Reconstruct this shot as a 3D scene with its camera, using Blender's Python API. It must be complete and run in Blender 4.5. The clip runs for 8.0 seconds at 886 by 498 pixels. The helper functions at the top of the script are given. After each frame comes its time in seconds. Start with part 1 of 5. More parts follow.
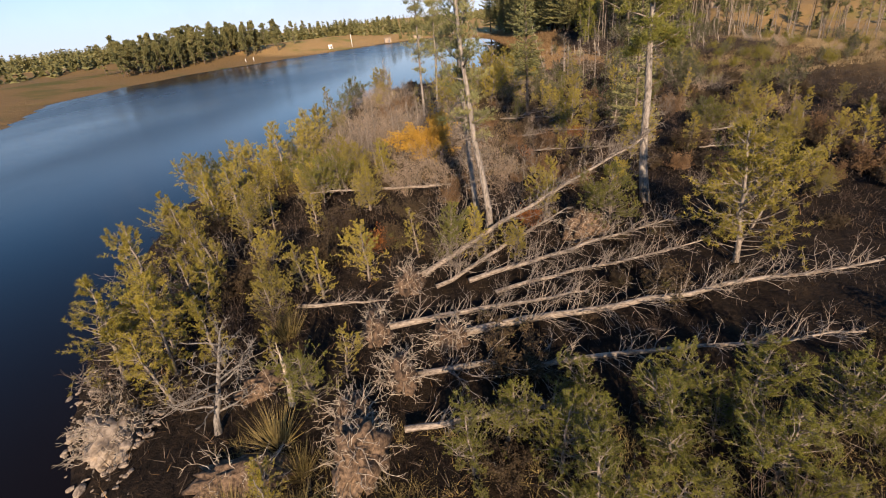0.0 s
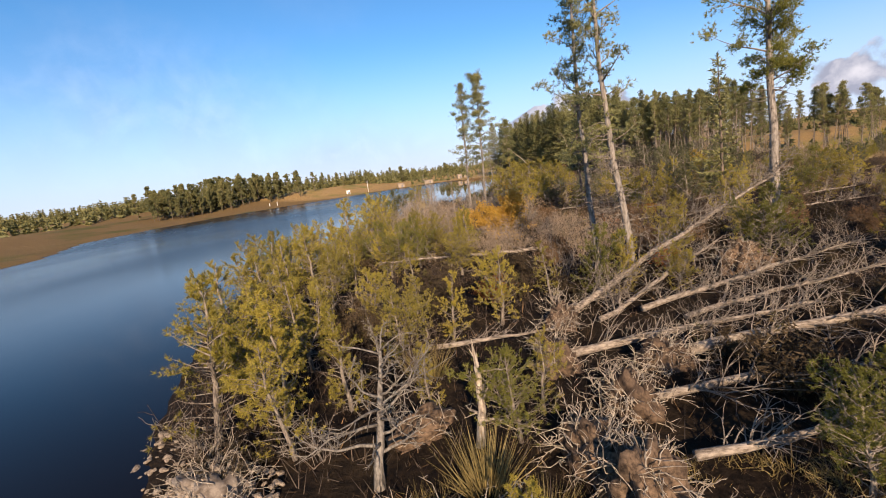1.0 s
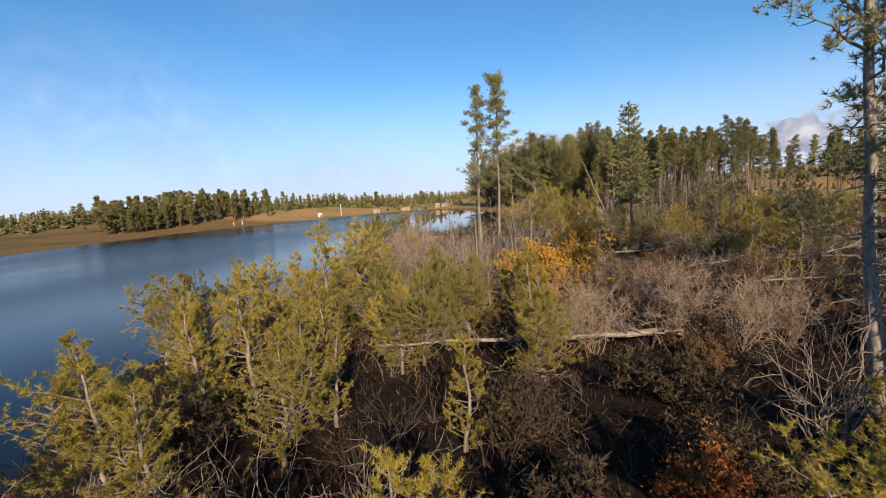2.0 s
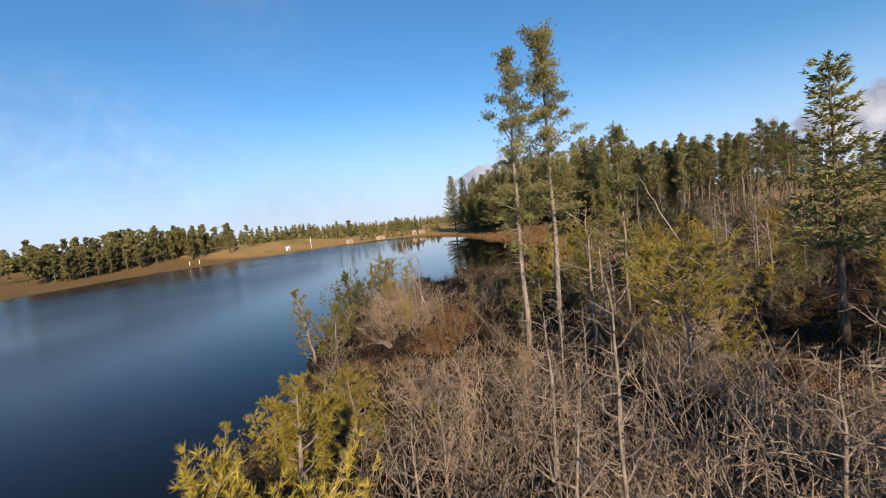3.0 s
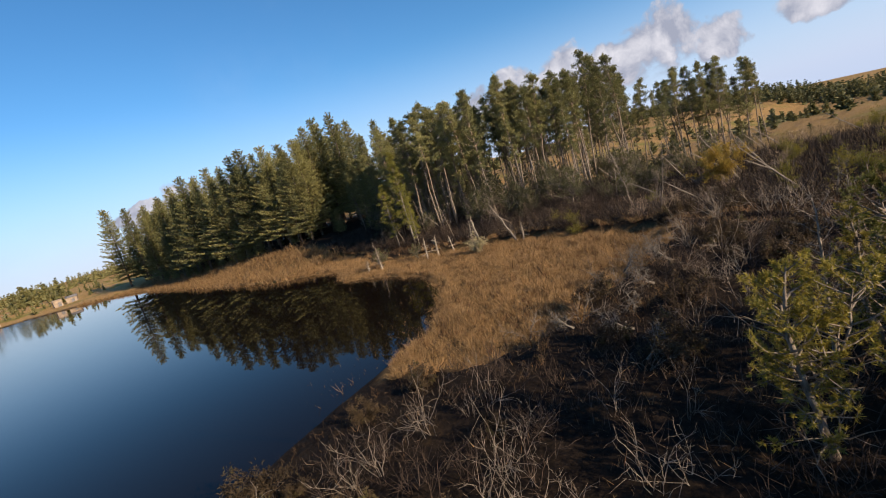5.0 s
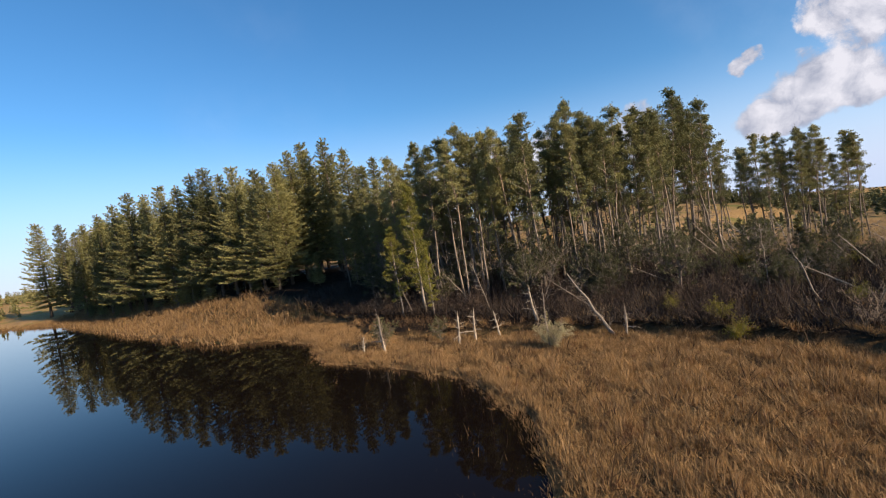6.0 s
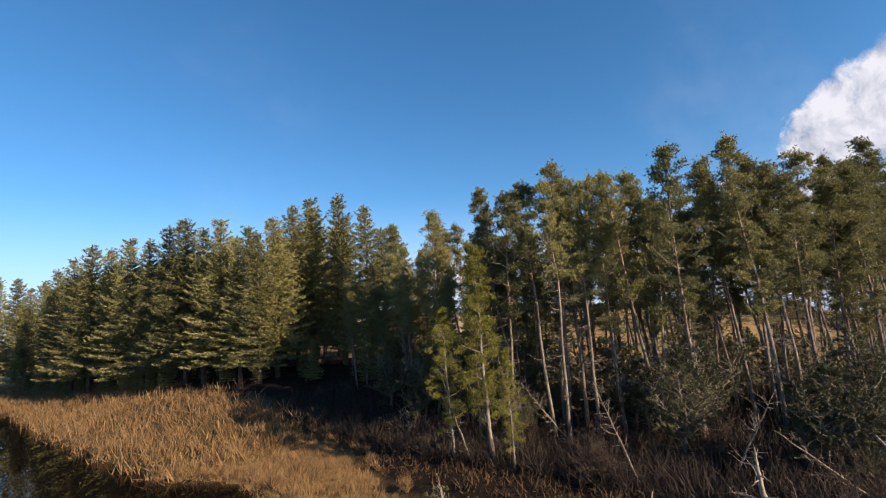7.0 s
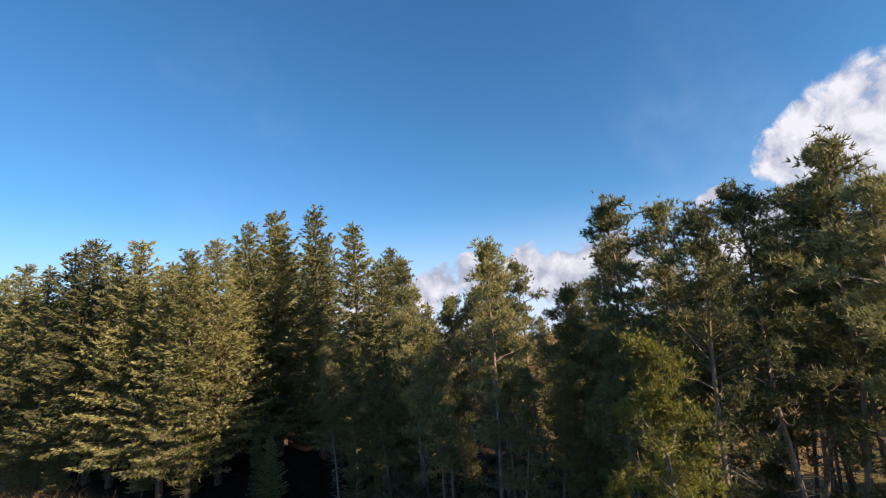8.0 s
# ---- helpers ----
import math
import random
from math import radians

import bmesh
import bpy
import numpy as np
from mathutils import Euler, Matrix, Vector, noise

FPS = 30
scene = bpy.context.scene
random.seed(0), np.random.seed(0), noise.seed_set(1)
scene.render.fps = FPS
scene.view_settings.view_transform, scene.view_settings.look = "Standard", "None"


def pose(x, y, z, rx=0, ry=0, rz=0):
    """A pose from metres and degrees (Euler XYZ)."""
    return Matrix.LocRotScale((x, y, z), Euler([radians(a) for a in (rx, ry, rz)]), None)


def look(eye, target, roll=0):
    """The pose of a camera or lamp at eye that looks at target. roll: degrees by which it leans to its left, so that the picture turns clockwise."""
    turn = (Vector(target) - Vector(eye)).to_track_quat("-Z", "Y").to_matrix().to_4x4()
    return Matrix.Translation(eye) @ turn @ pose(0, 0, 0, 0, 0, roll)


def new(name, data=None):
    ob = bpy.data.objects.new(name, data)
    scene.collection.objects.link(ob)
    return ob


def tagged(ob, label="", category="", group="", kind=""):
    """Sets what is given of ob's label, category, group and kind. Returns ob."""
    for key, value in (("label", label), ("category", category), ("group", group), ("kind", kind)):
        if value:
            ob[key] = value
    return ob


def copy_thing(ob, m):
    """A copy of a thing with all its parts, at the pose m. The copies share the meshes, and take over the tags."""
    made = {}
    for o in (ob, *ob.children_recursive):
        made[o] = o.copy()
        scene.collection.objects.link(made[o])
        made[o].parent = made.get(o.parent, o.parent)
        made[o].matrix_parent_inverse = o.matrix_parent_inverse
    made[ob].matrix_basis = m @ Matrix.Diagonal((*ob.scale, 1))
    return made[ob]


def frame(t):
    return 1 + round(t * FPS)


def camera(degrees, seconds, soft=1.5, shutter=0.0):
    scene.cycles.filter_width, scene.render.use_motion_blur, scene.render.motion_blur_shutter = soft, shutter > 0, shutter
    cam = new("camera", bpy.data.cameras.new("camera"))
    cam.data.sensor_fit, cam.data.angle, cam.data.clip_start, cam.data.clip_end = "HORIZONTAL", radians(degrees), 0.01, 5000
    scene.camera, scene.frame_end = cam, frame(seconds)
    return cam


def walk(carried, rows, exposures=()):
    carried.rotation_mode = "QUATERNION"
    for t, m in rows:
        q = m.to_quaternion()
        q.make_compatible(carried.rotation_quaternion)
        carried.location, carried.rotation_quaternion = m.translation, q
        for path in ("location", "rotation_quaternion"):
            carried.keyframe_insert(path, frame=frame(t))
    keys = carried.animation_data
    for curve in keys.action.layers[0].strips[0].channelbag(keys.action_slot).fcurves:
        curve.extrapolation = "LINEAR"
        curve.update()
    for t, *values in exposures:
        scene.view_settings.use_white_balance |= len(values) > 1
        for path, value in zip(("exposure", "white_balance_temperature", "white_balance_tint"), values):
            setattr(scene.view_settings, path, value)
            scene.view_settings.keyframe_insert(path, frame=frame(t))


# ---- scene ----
# ---- camera ----
cam = camera(86.9, 8.0, soft=1.0, shutter=0.03)
PATH = [
    (0.0, pose(0.00, 0.00, 8.20, 63.73, 5.84, 2.91)),
    (0.5, pose(-2.43, -0.43, 6.35, 71.01, 8.28, 2.42)),
    (1.0, pose(-4.41, 1.10, 4.83, 80.77, 7.64, 3.07)),
    (1.5, pose(-5.95, 4.70, 4.28, 84.22, 5.45, 0.38)),
    (2.0, pose(-7.08, 10.31, 4.65, 83.97, 4.25, -0.21)),
    (2.2, pose(-7.38, 12.49, 4.78, 84.46, 3.80, 0.27)),
    (3.3, pose(-8.79, 29.66, 6.53, 86.67, 8.91, -7.01)),
    (3.5, pose(-8.96, 33.03, 7.04, 86.25, 10.57, -10.34)),
    (4.0, pose(-9.86, 42.15, 8.33, 83.72, 16.55, -22.32)),
    (4.2, pose(-10.41, 45.59, 8.92, 82.23, 18.88, -27.95)),
    (5.3, pose(-4.56, 61.47, 6.13, 82.10, 14.12, -43.56)),
    (5.5, pose(-3.79, 64.06, 6.33, 84.01, 12.87, -44.29)),
    (6.0, pose(-0.98, 70.65, 6.40, 87.80, 9.25, -44.29)),
    (6.5, pose(1.96, 76.99, 6.40, 94.42, 5.55, -44.05)),
    (7.0, pose(4.97, 82.74, 6.75, 98.70, 4.76, -44.97)),
    (7.5, pose(8.75, 88.64, 8.16, 101.74, 4.52, -45.40)),
    (8.0, pose(12.77, 94.03, 10.71, 100.07, 4.81, -47.15)),
]
walk(cam, PATH, [(0.0, 0.94, 6200, 18), (1.0, 0.86, 6200, 18), (2.0, 0.72, 6150, 16), (3.5, 0.68, 6180, 15), (4.2, 0.66, 6100, 14), (5.5, 0.78, 6120, 15), (6.5, 0.88, 6120, 15), (8.0, 0.93, 6120, 15)])

# ---- daylight: low sun from the south, clear sky with cumulus in the east ----
SUN_AZ = 171.0      # degrees clockwise from +y
SUN_EL = 23.0
world = bpy.data.worlds.new("sky")
scene.world = world
world.use_nodes = True


class Nodes:
    """A short hand for node trees."""

    def __init__(self, tree):
        self.t = tree
        tree.nodes.clear()

    def add(self, kind, **values):
        n = self.t.nodes.new(kind)
        for key, value in values.items():
            if key in n.inputs:
                n.inputs[key].default_value = value
        return n

    def link(self, a, b):
        self.t.links.new(a, b)

    def math(self, op, a, b=None, c=None, clamp=False):
        n = self.t.nodes.new("ShaderNodeMath")
        n.operation, n.use_clamp = op, clamp
        for i, v in enumerate((a, b, c)):
            if v is None:
                continue
            if isinstance(v, (int, float)):
                n.inputs[i].default_value = v
            else:
                self.link(v, n.inputs[i])
        return n.outputs[0]

    def mix(self, fac, a, b):
        n = self.t.nodes.new("ShaderNodeMix")
        n.data_type = "RGBA"
        for i, v in ((0, fac), (6, a), (7, b)):
            if isinstance(v, (int, float)):
                n.inputs[i].default_value = v
            elif isinstance(v, tuple):
                n.inputs[i].default_value = (*v[:3], 1)
            else:
                self.link(v, n.inputs[i])
        return n.outputs[2]

    def ramp(self, fac, lo, hi):
        n = self.t.nodes.new("ShaderNodeMapRange")
        n.interpolation_type = "SMOOTHSTEP"
        n.inputs["From Min"].default_value, n.inputs["From Max"].default_value = lo, hi
        self.link(fac, n.inputs["Value"])
        return n.outputs["Result"]

    def noise(self, vec, scale, detail=4.0, rough=0.55):
        n = self.t.nodes.new("ShaderNodeTexNoise")
        n.inputs["Scale"].default_value, n.inputs["Detail"].default_value = scale, detail
        n.inputs["Roughness"].default_value = rough
        if vec is not None:
            self.link(vec, n.inputs["Vector"])
        return n.outputs["Fac"]


N = Nodes(world.node_tree)
sky = N.add("ShaderNodeTexSky")
sky.sky_type, sky.sun_disc = "NISHITA", False
sky.sun_elevation, sky.sun_rotation = radians(SUN_EL), radians(SUN_AZ)
sky.altitude, sky.air_density, sky.dust_density, sky.ozone_density = 100, 1.0, 0.08, 4.2
coord = N.add("ShaderNodeTexCoord").outputs["Generated"]


def swirl(scale, amount):
    """The sky's directions, bent to and fro by noise."""
    w = N.add("ShaderNodeTexNoise", Scale=scale, Detail=5.0)
    N.link(coord, w.inputs["Vector"])
    m = N.t.nodes.new("ShaderNodeVectorMath")
    m.operation = "SUBTRACT"
    N.link(w.outputs["Color"], m.inputs[0])
    m.inputs[1].default_value = (0.5, 0.5, 0.5)
    a = N.t.nodes.new("ShaderNodeVectorMath")
    a.operation = "MULTIPLY_ADD"
    N.link(m.outputs[0], a.inputs[0])
    a.inputs[1].default_value = amount
    N.link(coord, a.inputs[2])
    return a.outputs[0]


ragged = swirl(16.0, (0.10, 0.10, 0.075))


def blob(az, el, wide, tall):
    """A soft oval in the sky, 1 in its middle and 0 at its rim and beyond."""
    a, e = radians(az), radians(el)
    m = N.t.nodes.new("ShaderNodeVectorMath")
    m.operation = "SUBTRACT"
    N.link(ragged, m.inputs[0])
    m.inputs[1].default_value = (math.sin(a) * math.cos(e), math.cos(a) * math.cos(e), math.sin(e))
    s = N.t.nodes.new("ShaderNodeVectorMath")
    s.operation = "MULTIPLY"
    N.link(m.outputs[0], s.inputs[0])
    s.inputs[1].default_value = (1 / radians(wide), 1 / radians(wide), 1 / radians(tall))
    l = N.t.nodes.new("ShaderNodeVectorMath")
    l.operation = "LENGTH"
    N.link(s.outputs[0], l.inputs[0])
    return N.math("SUBTRACT", 1.0, l.outputs["Value"], clamp=True)


CLOUDS = [(94.5, 14.5, 10, 8.0), (101, 15, 10, 7), (87.5, 13.5, 4.5, 7), (85.0, 8.0, 7, 3.6), (108, 12, 12, 9), (78.6, 11.4, 1.8, 1.5), (81, 6.0, 5, 2.4),
          (42.5, 4.6, 4.5, 2.6), (47.0, 5.4, 4.6, 3.2), (52.0, 6.0, 5.0, 3.9), (57.4, 6.6, 4.2, 4.4), (62.5, 5.4, 5.0, 4.0), (67.6, 6.8, 4.6, 4.2), (72.4, 5.4, 3.4, 3.0),
          (37.5, 3.8, 4.0, 2.2), (13, 5.4, 4.0, 2.2), (8, 4.4, 3.4, 1.8), (18, 4.6, 3.0, 1.8)]
total = None
for c in CLOUDS:
    b = blob(*c)
    total = b if total is None else N.math("MAXIMUM", total, b)


def billow(vec, scale):
    """Rounded heaps: 1 in the middle of each, 0 in the creases."""
    v = N.add("ShaderNodeTexVoronoi", Scale=scale, Smoothness=0.35)
    v.feature = "SMOOTH_F1"
    N.link(vec, v.inputs["Vector"])
    return N.math("SUBTRACT", 1.0, v.outputs["Distance"])


def heaps(vec):
    big = N.math("MULTIPLY_ADD", billow(vec, 11.0), 0.42, N.math("MULTIPLY", billow(vec, 27.0), 0.24))
    return N.math("ADD", big, N.math("MULTIPLY_ADD", N.noise(vec, 9.0, 6.0, 0.6), 0.6, N.math("MULTIPLY", N.noise(vec, 19.0, 8.0, 0.62), 0.75)))


bent = swirl(7.0, (0.09, 0.09, 0.07))
shift = N.t.nodes.new("ShaderNodeVectorMath")
shift.operation = "ADD"
N.link(bent, shift.inputs[0])
shift.inputs[1].default_value = (0.006, -0.02, 0.022)
heap, heap_lit = heaps(bent), heaps(shift.outputs[0])
body = N.math("ADD", N.math("MULTIPLY", total, 1.3), N.math("MULTIPLY_ADD", heap, 1.8, -1.94))
body = N.math("MULTIPLY", body, N.ramp(total, 0.0, 0.22))
cover = N.ramp(body, 0.05, 0.5)
relief = N.math("MULTIPLY", N.math("SUBTRACT", heap, heap_lit), 2.6)
sep_sky = N.t.nodes.new("ShaderNodeSeparateXYZ")
N.link(coord, sep_sky.inputs[0])
edge_lit = N.math("MULTIPLY_ADD", N.ramp(body, 0.15, 0.9), 0.35, 0.18)
thick = N.math("ADD", N.math("ADD", relief, edge_lit), N.math("MULTIPLY_ADD", N.ramp(sep_sky.outputs["Z"], 0.03, 0.34), 0.6, -0.2), clamp=True)
veil = N.math("MULTIPLY", N.math("MAXIMUM", blob(-34, 9, 22, 11), blob(-14, 4, 18, 5)), N.ramp(N.noise(bent, 3.4, 6.0, 0.55), 0.3, 0.75))
wisp = N.math("MULTIPLY_ADD", N.ramp(N.noise(coord, 2.2, 6.0, 0.5), 0.5, 0.8), 0.10, N.math("MULTIPLY", veil, 0.4))
cloud_col = N.mix(thick, (2.8, 2.95, 3.4), (5.6, 5.45, 5.45))
azure = N.add("ShaderNodeHueSaturation", Hue=0.492, Saturation=1.15, Value=1.0)
N.link(sky.outputs[0], azure.inputs["Color"])
low = N.math("MULTIPLY", N.math("SUBTRACT", 1.0, N.ramp(sep_sky.outputs["Z"], -0.02, 0.27)), 0.85)
hazy = N.mix(low, azure.outputs[0], (4.2, 4.95, 6.3))
col = N.mix(N.math("MAXIMUM", cover, wisp), hazy, cloud_col)
bg = N.add("ShaderNodeBackground")
bg.inputs["Strength"].default_value = 0.086
N.link(col, bg.inputs["Color"])
out = N.add("ShaderNodeOutputWorld")
N.link(bg.outputs[0], out.inputs[0])

sun = new("sun", bpy.data.lights.new("sun", "SUN"))
sun.data.energy, sun.data.angle, sun.data.color = 5.0, radians(0.6), (1.0, 0.775, 0.50)
to_sun = Vector((math.sin(radians(SUN_AZ)) * math.cos(radians(SUN_EL)), math.cos(radians(SUN_AZ)) * math.cos(radians(SUN_EL)), math.sin(radians(SUN_EL))))
sun.matrix_world = look(to_sun * 300, (0, 0, 0))


# ---- materials ----
def material(name):
    m = bpy.data.materials.new(name)
    m.use_nodes = True
    return m, Nodes(m.node_tree)


def finish(n, shader):
    o = n.add("ShaderNodeOutputMaterial")
    n.link(shader, o.inputs[0])


def surface(n, colour, rough=0.8, bump=None, strength=0.4, distance=0.02, spec=0.3):
    p = n.add("ShaderNodeBsdfPrincipled", Roughness=rough)
    p.inputs["Specular IOR Level"].default_value = spec
    if isinstance(colour, tuple):
        p.inputs["Base Color"].default_value = (*colour, 1)
    else:
        n.link(colour, p.inputs["Base Color"])
    if bump is not None:
        b = n.add("ShaderNodeBump", Strength=strength, Distance=distance)
        n.link(bump, b.inputs["Height"])
        n.link(b.outputs[0], p.inputs["Normal"])
    return p


def foliage(name, dark, light, autumn=None, through_light=0.3, rough=0.55):
    """Leaves or needles: each one its own shade, each plant a little different."""
    m, n = material(name)
    geo = n.add("ShaderNodeNewGeometry")
    obj = n.add("ShaderNodeObjectInfo")
    pos = n.add("ShaderNodeTexCoord").outputs["Object"]
    patch = n.math("MULTIPLY_ADD", n.noise(pos, 0.22, 3.0), 0.8, n.math("MULTIPLY", n.noise(pos, 1.1, 3.0), 0.8))
    patch = n.math("MULTIPLY_ADD", n.math("SUBTRACT", n.noise(pos, 3.1, 2.0), 0.5), 0.7, n.math("SUBTRACT", patch, 0.3))
    f = n.math("ADD", n.math("MULTIPLY", geo.outputs["Random Per Island"], 0.5), n.math("MULTIPLY", patch, 0.6))
    f = n.math("ADD", f, n.math("MULTIPLY", n.math("SUBTRACT", obj.outputs["Random"], 0.5), 0.5), clamp=True)
    c = n.mix(f, dark, light)
    if autumn:
        c = n.mix(n.ramp(n.noise(pos, 2.3, 2.0), 0.55, 0.75), c, autumn)
    p = surface(n, c, rough, spec=0.35)
    t = n.add("ShaderNodeBsdfTranslucent")
    n.link(c, t.inputs["Color"])
    x = n.add("ShaderNodeMixShader", Fac=through_light)
    n.link(p.outputs[0], x.inputs[1])
    n.link(t.outputs[0], x.inputs[2])
    finish(n, x.outputs[0])
    return m


def bark(name, dark, light, scale=6.0, upper=None, height=10.0, grain=(1, 1, 0.25)):
    m, n = material(name)
    tc = n.add("ShaderNodeTexCoord").outputs["Object"]
    mp = n.add("ShaderNodeMapping")
    mp.inputs["Scale"].default_value = grain
    n.link(tc, mp.inputs["Vector"])
    fine = n.noise(mp.outputs[0], scale * 3, 6.0, 0.65)
    big = n.noise(tc, scale * 0.25, 3.0)
    rnd = n.add("ShaderNodeObjectInfo").outputs["Random"]
    f = n.math("ADD", n.ramp(fine, 0.3, 0.7), n.math("MULTIPLY", n.math("SUBTRACT", big, 0.5), 0.9), clamp=True)
    c = n.mix(f, dark, light)
    c = n.mix(n.math("MULTIPLY", rnd, 0.35), c, tuple(0.55 * v for v in light))
    if upper:
        sep = n.add("ShaderNodeSeparateXYZ")
        n.link(tc, sep.inputs[0])
        c = n.mix(n.math("MULTIPLY", n.ramp(sep.outputs["Z"], height * 0.35, height * 0.8), 0.7), c, upper)
    finish(n, surface(n, c, 0.9, fine, 0.6, 0.03, 0.15).outputs[0])
    return m


PINE_YOUNG = foliage("young_pine_needles", (0.095, 0.086, 0.013), (0.45, 0.36, 0.055), None, 0.3)
PINE_GREEN = foliage("green_pine_needles", (0.045, 0.052, 0.009), (0.22, 0.205, 0.03), None, 0.28)
# Shaded copy of PINE_OLD for the undergrowth pines: the shade is in the colour.
PINE_SHADE = foliage("shaded_pine_needles", (0.03, 0.038, 0.017), (0.15, 0.145, 0.06), None, 0.2)
# Twigs darker than SCRUB: the wood's shade is put into their colour.
SHADED_SCRUB = foliage("shaded_scrub_twigs", (0.012, 0.009, 0.007), (0.07, 0.052, 0.04), None, 0.05, 0.9)
PINE_OLD = foliage("pine_needles", (0.055, 0.07, 0.028), (0.36, 0.335, 0.13), None, 0.24)
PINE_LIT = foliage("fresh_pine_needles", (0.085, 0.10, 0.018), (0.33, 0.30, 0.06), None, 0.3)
SPRUCE = foliage("spruce_needles", (0.045, 0.056, 0.02), (0.33, 0.305, 0.115), None, 0.2)
FAR_LEAF = foliage("far_conifer_needles", (0.065, 0.075, 0.03), (0.25, 0.225, 0.085), None, 0.15)
GOLD_LEAF = foliage("golden_birch_leaves", (0.42, 0.24, 0.03), (0.72, 0.47, 0.09), None, 0.4)
YELLOW_LEAF = foliage("fading_birch_leaves", (0.20, 0.13, 0.02), (0.44, 0.31, 0.05), None, 0.4)
PALE_LEAF = foliage("pale_willow_leaves", (0.26, 0.22, 0.11), (0.50, 0.44, 0.25), None, 0.35)
ORANGE_LEAF = foliage("russet_bracken", (0.20, 0.068, 0.017), (0.42, 0.165, 0.04), None, 0.35)
BRACKEN = foliage("dead_bracken", (0.075, 0.042, 0.02), (0.27, 0.165, 0.08), None, 0.3)
HEATHER = foliage("heather_sprigs", (0.018, 0.013, 0.008), (0.095, 0.064, 0.03), (0.09, 0.08, 0.02), 0.15, 0.8)
GREEN_LEAF = foliage("yellow_green_leaves", (0.12, 0.12, 0.012), (0.28, 0.24, 0.03), None, 0.4)
REED = foliage("dry_reed_blades", (0.05, 0.028, 0.012), (0.40, 0.252, 0.11), (0.15, 0.072, 0.032), 0.3, 0.6)
RUSH = foliage("rush_blades", (0.08, 0.065, 0.02), (0.32, 0.24, 0.09), None, 0.25)
HEATH = foliage("heath_stalks", (0.018, 0.011, 0.006), (0.10, 0.058, 0.026), None, 0.15, 0.8)
TAN_GRASS = foliage("dead_tan_grass", (0.10, 0.068, 0.03), (0.46, 0.34, 0.18), None, 0.3, 0.7)
SCRUB = foliage("scrub_twigs", (0.022, 0.016, 0.011), (0.13, 0.10, 0.075), None, 0.05, 0.9)
TWIG = bark("grey_twigs", (0.085, 0.066, 0.05), (0.32, 0.27, 0.22), 9.0)
TWIG_TAN = bark("tan_twigs", (0.17, 0.122, 0.082), (0.46, 0.36, 0.265), 9.0)
TWIG_BROWN = bark("brown_twigs", (0.028, 0.02, 0.015), (0.105, 0.076, 0.058), 9.0)
DEAD = bark("weathered_dead_wood", (0.17, 0.13, 0.095), (0.50, 0.43, 0.34), 7.0)
SCRUB_WOOD = bark("scrub_wood", (0.055, 0.038, 0.027), (0.20, 0.142, 0.10), 9.0)
# Greyer than DEAD, its colour darkened to carry the forked tree's shade.
SHADED_WOOD = bark("shaded_grey_wood", (0.075, 0.064, 0.053), (0.27, 0.24, 0.205), 7.0)
BARK = bark("pine_bark", (0.075, 0.058, 0.045), (0.30, 0.25, 0.20), 5.0, (0.27, 0.19, 0.13), 11.0)
BARK_DARK = bark("spruce_bark", (0.06, 0.045, 0.035), (0.22, 0.17, 0.13), 5.0)
LOG_TWIG = bark("dead_side_twigs", (0.085, 0.066, 0.05), (0.32, 0.27, 0.22), 7.0)
FALLEN_BARK = bark("weathered_log_bark", (0.07, 0.05, 0.036), (0.37, 0.31, 0.25), 8.0, grain=(0.3, 1, 1))
LOG_BARK = bark("standing_trunk_bark", (0.09, 0.074, 0.06), (0.35, 0.305, 0.26), 6.0)


def ground_material():
    m, n = material("moor_ground")
    pos = n.add("ShaderNodeTexCoord").outputs["Object"]
    zone = n.add("ShaderNodeAttribute")
    zone.attribute_name = "grassy"
    fine, mid, big = n.noise(pos, 6.0, 8.0, 0.7), n.noise(pos, 0.8, 5.0, 0.6), n.noise(pos, 0.05, 4.0)
    peat = n.mix(n.ramp(fine, 0.3, 0.75), (0.006, 0.0045, 0.0035), (0.03, 0.02, 0.013))
    peat = n.mix(n.ramp(mid, 0.5, 0.75), peat, (0.036, 0.024, 0.013))
    grass = n.mix(n.ramp(fine, 0.25, 0.75), (0.18, 0.11, 0.043), (0.48, 0.31, 0.125))
    grass = n.mix(n.ramp(big, 0.5, 0.7), grass, (0.17, 0.16, 0.04))
    c = n.mix(zone.outputs["Fac"], peat, grass)
    finish(n, surface(n, c, 0.95, n.math("ADD", fine, n.math("MULTIPLY", mid, 2.0)), 0.8, 0.12, 0.1).outputs[0])
    return m


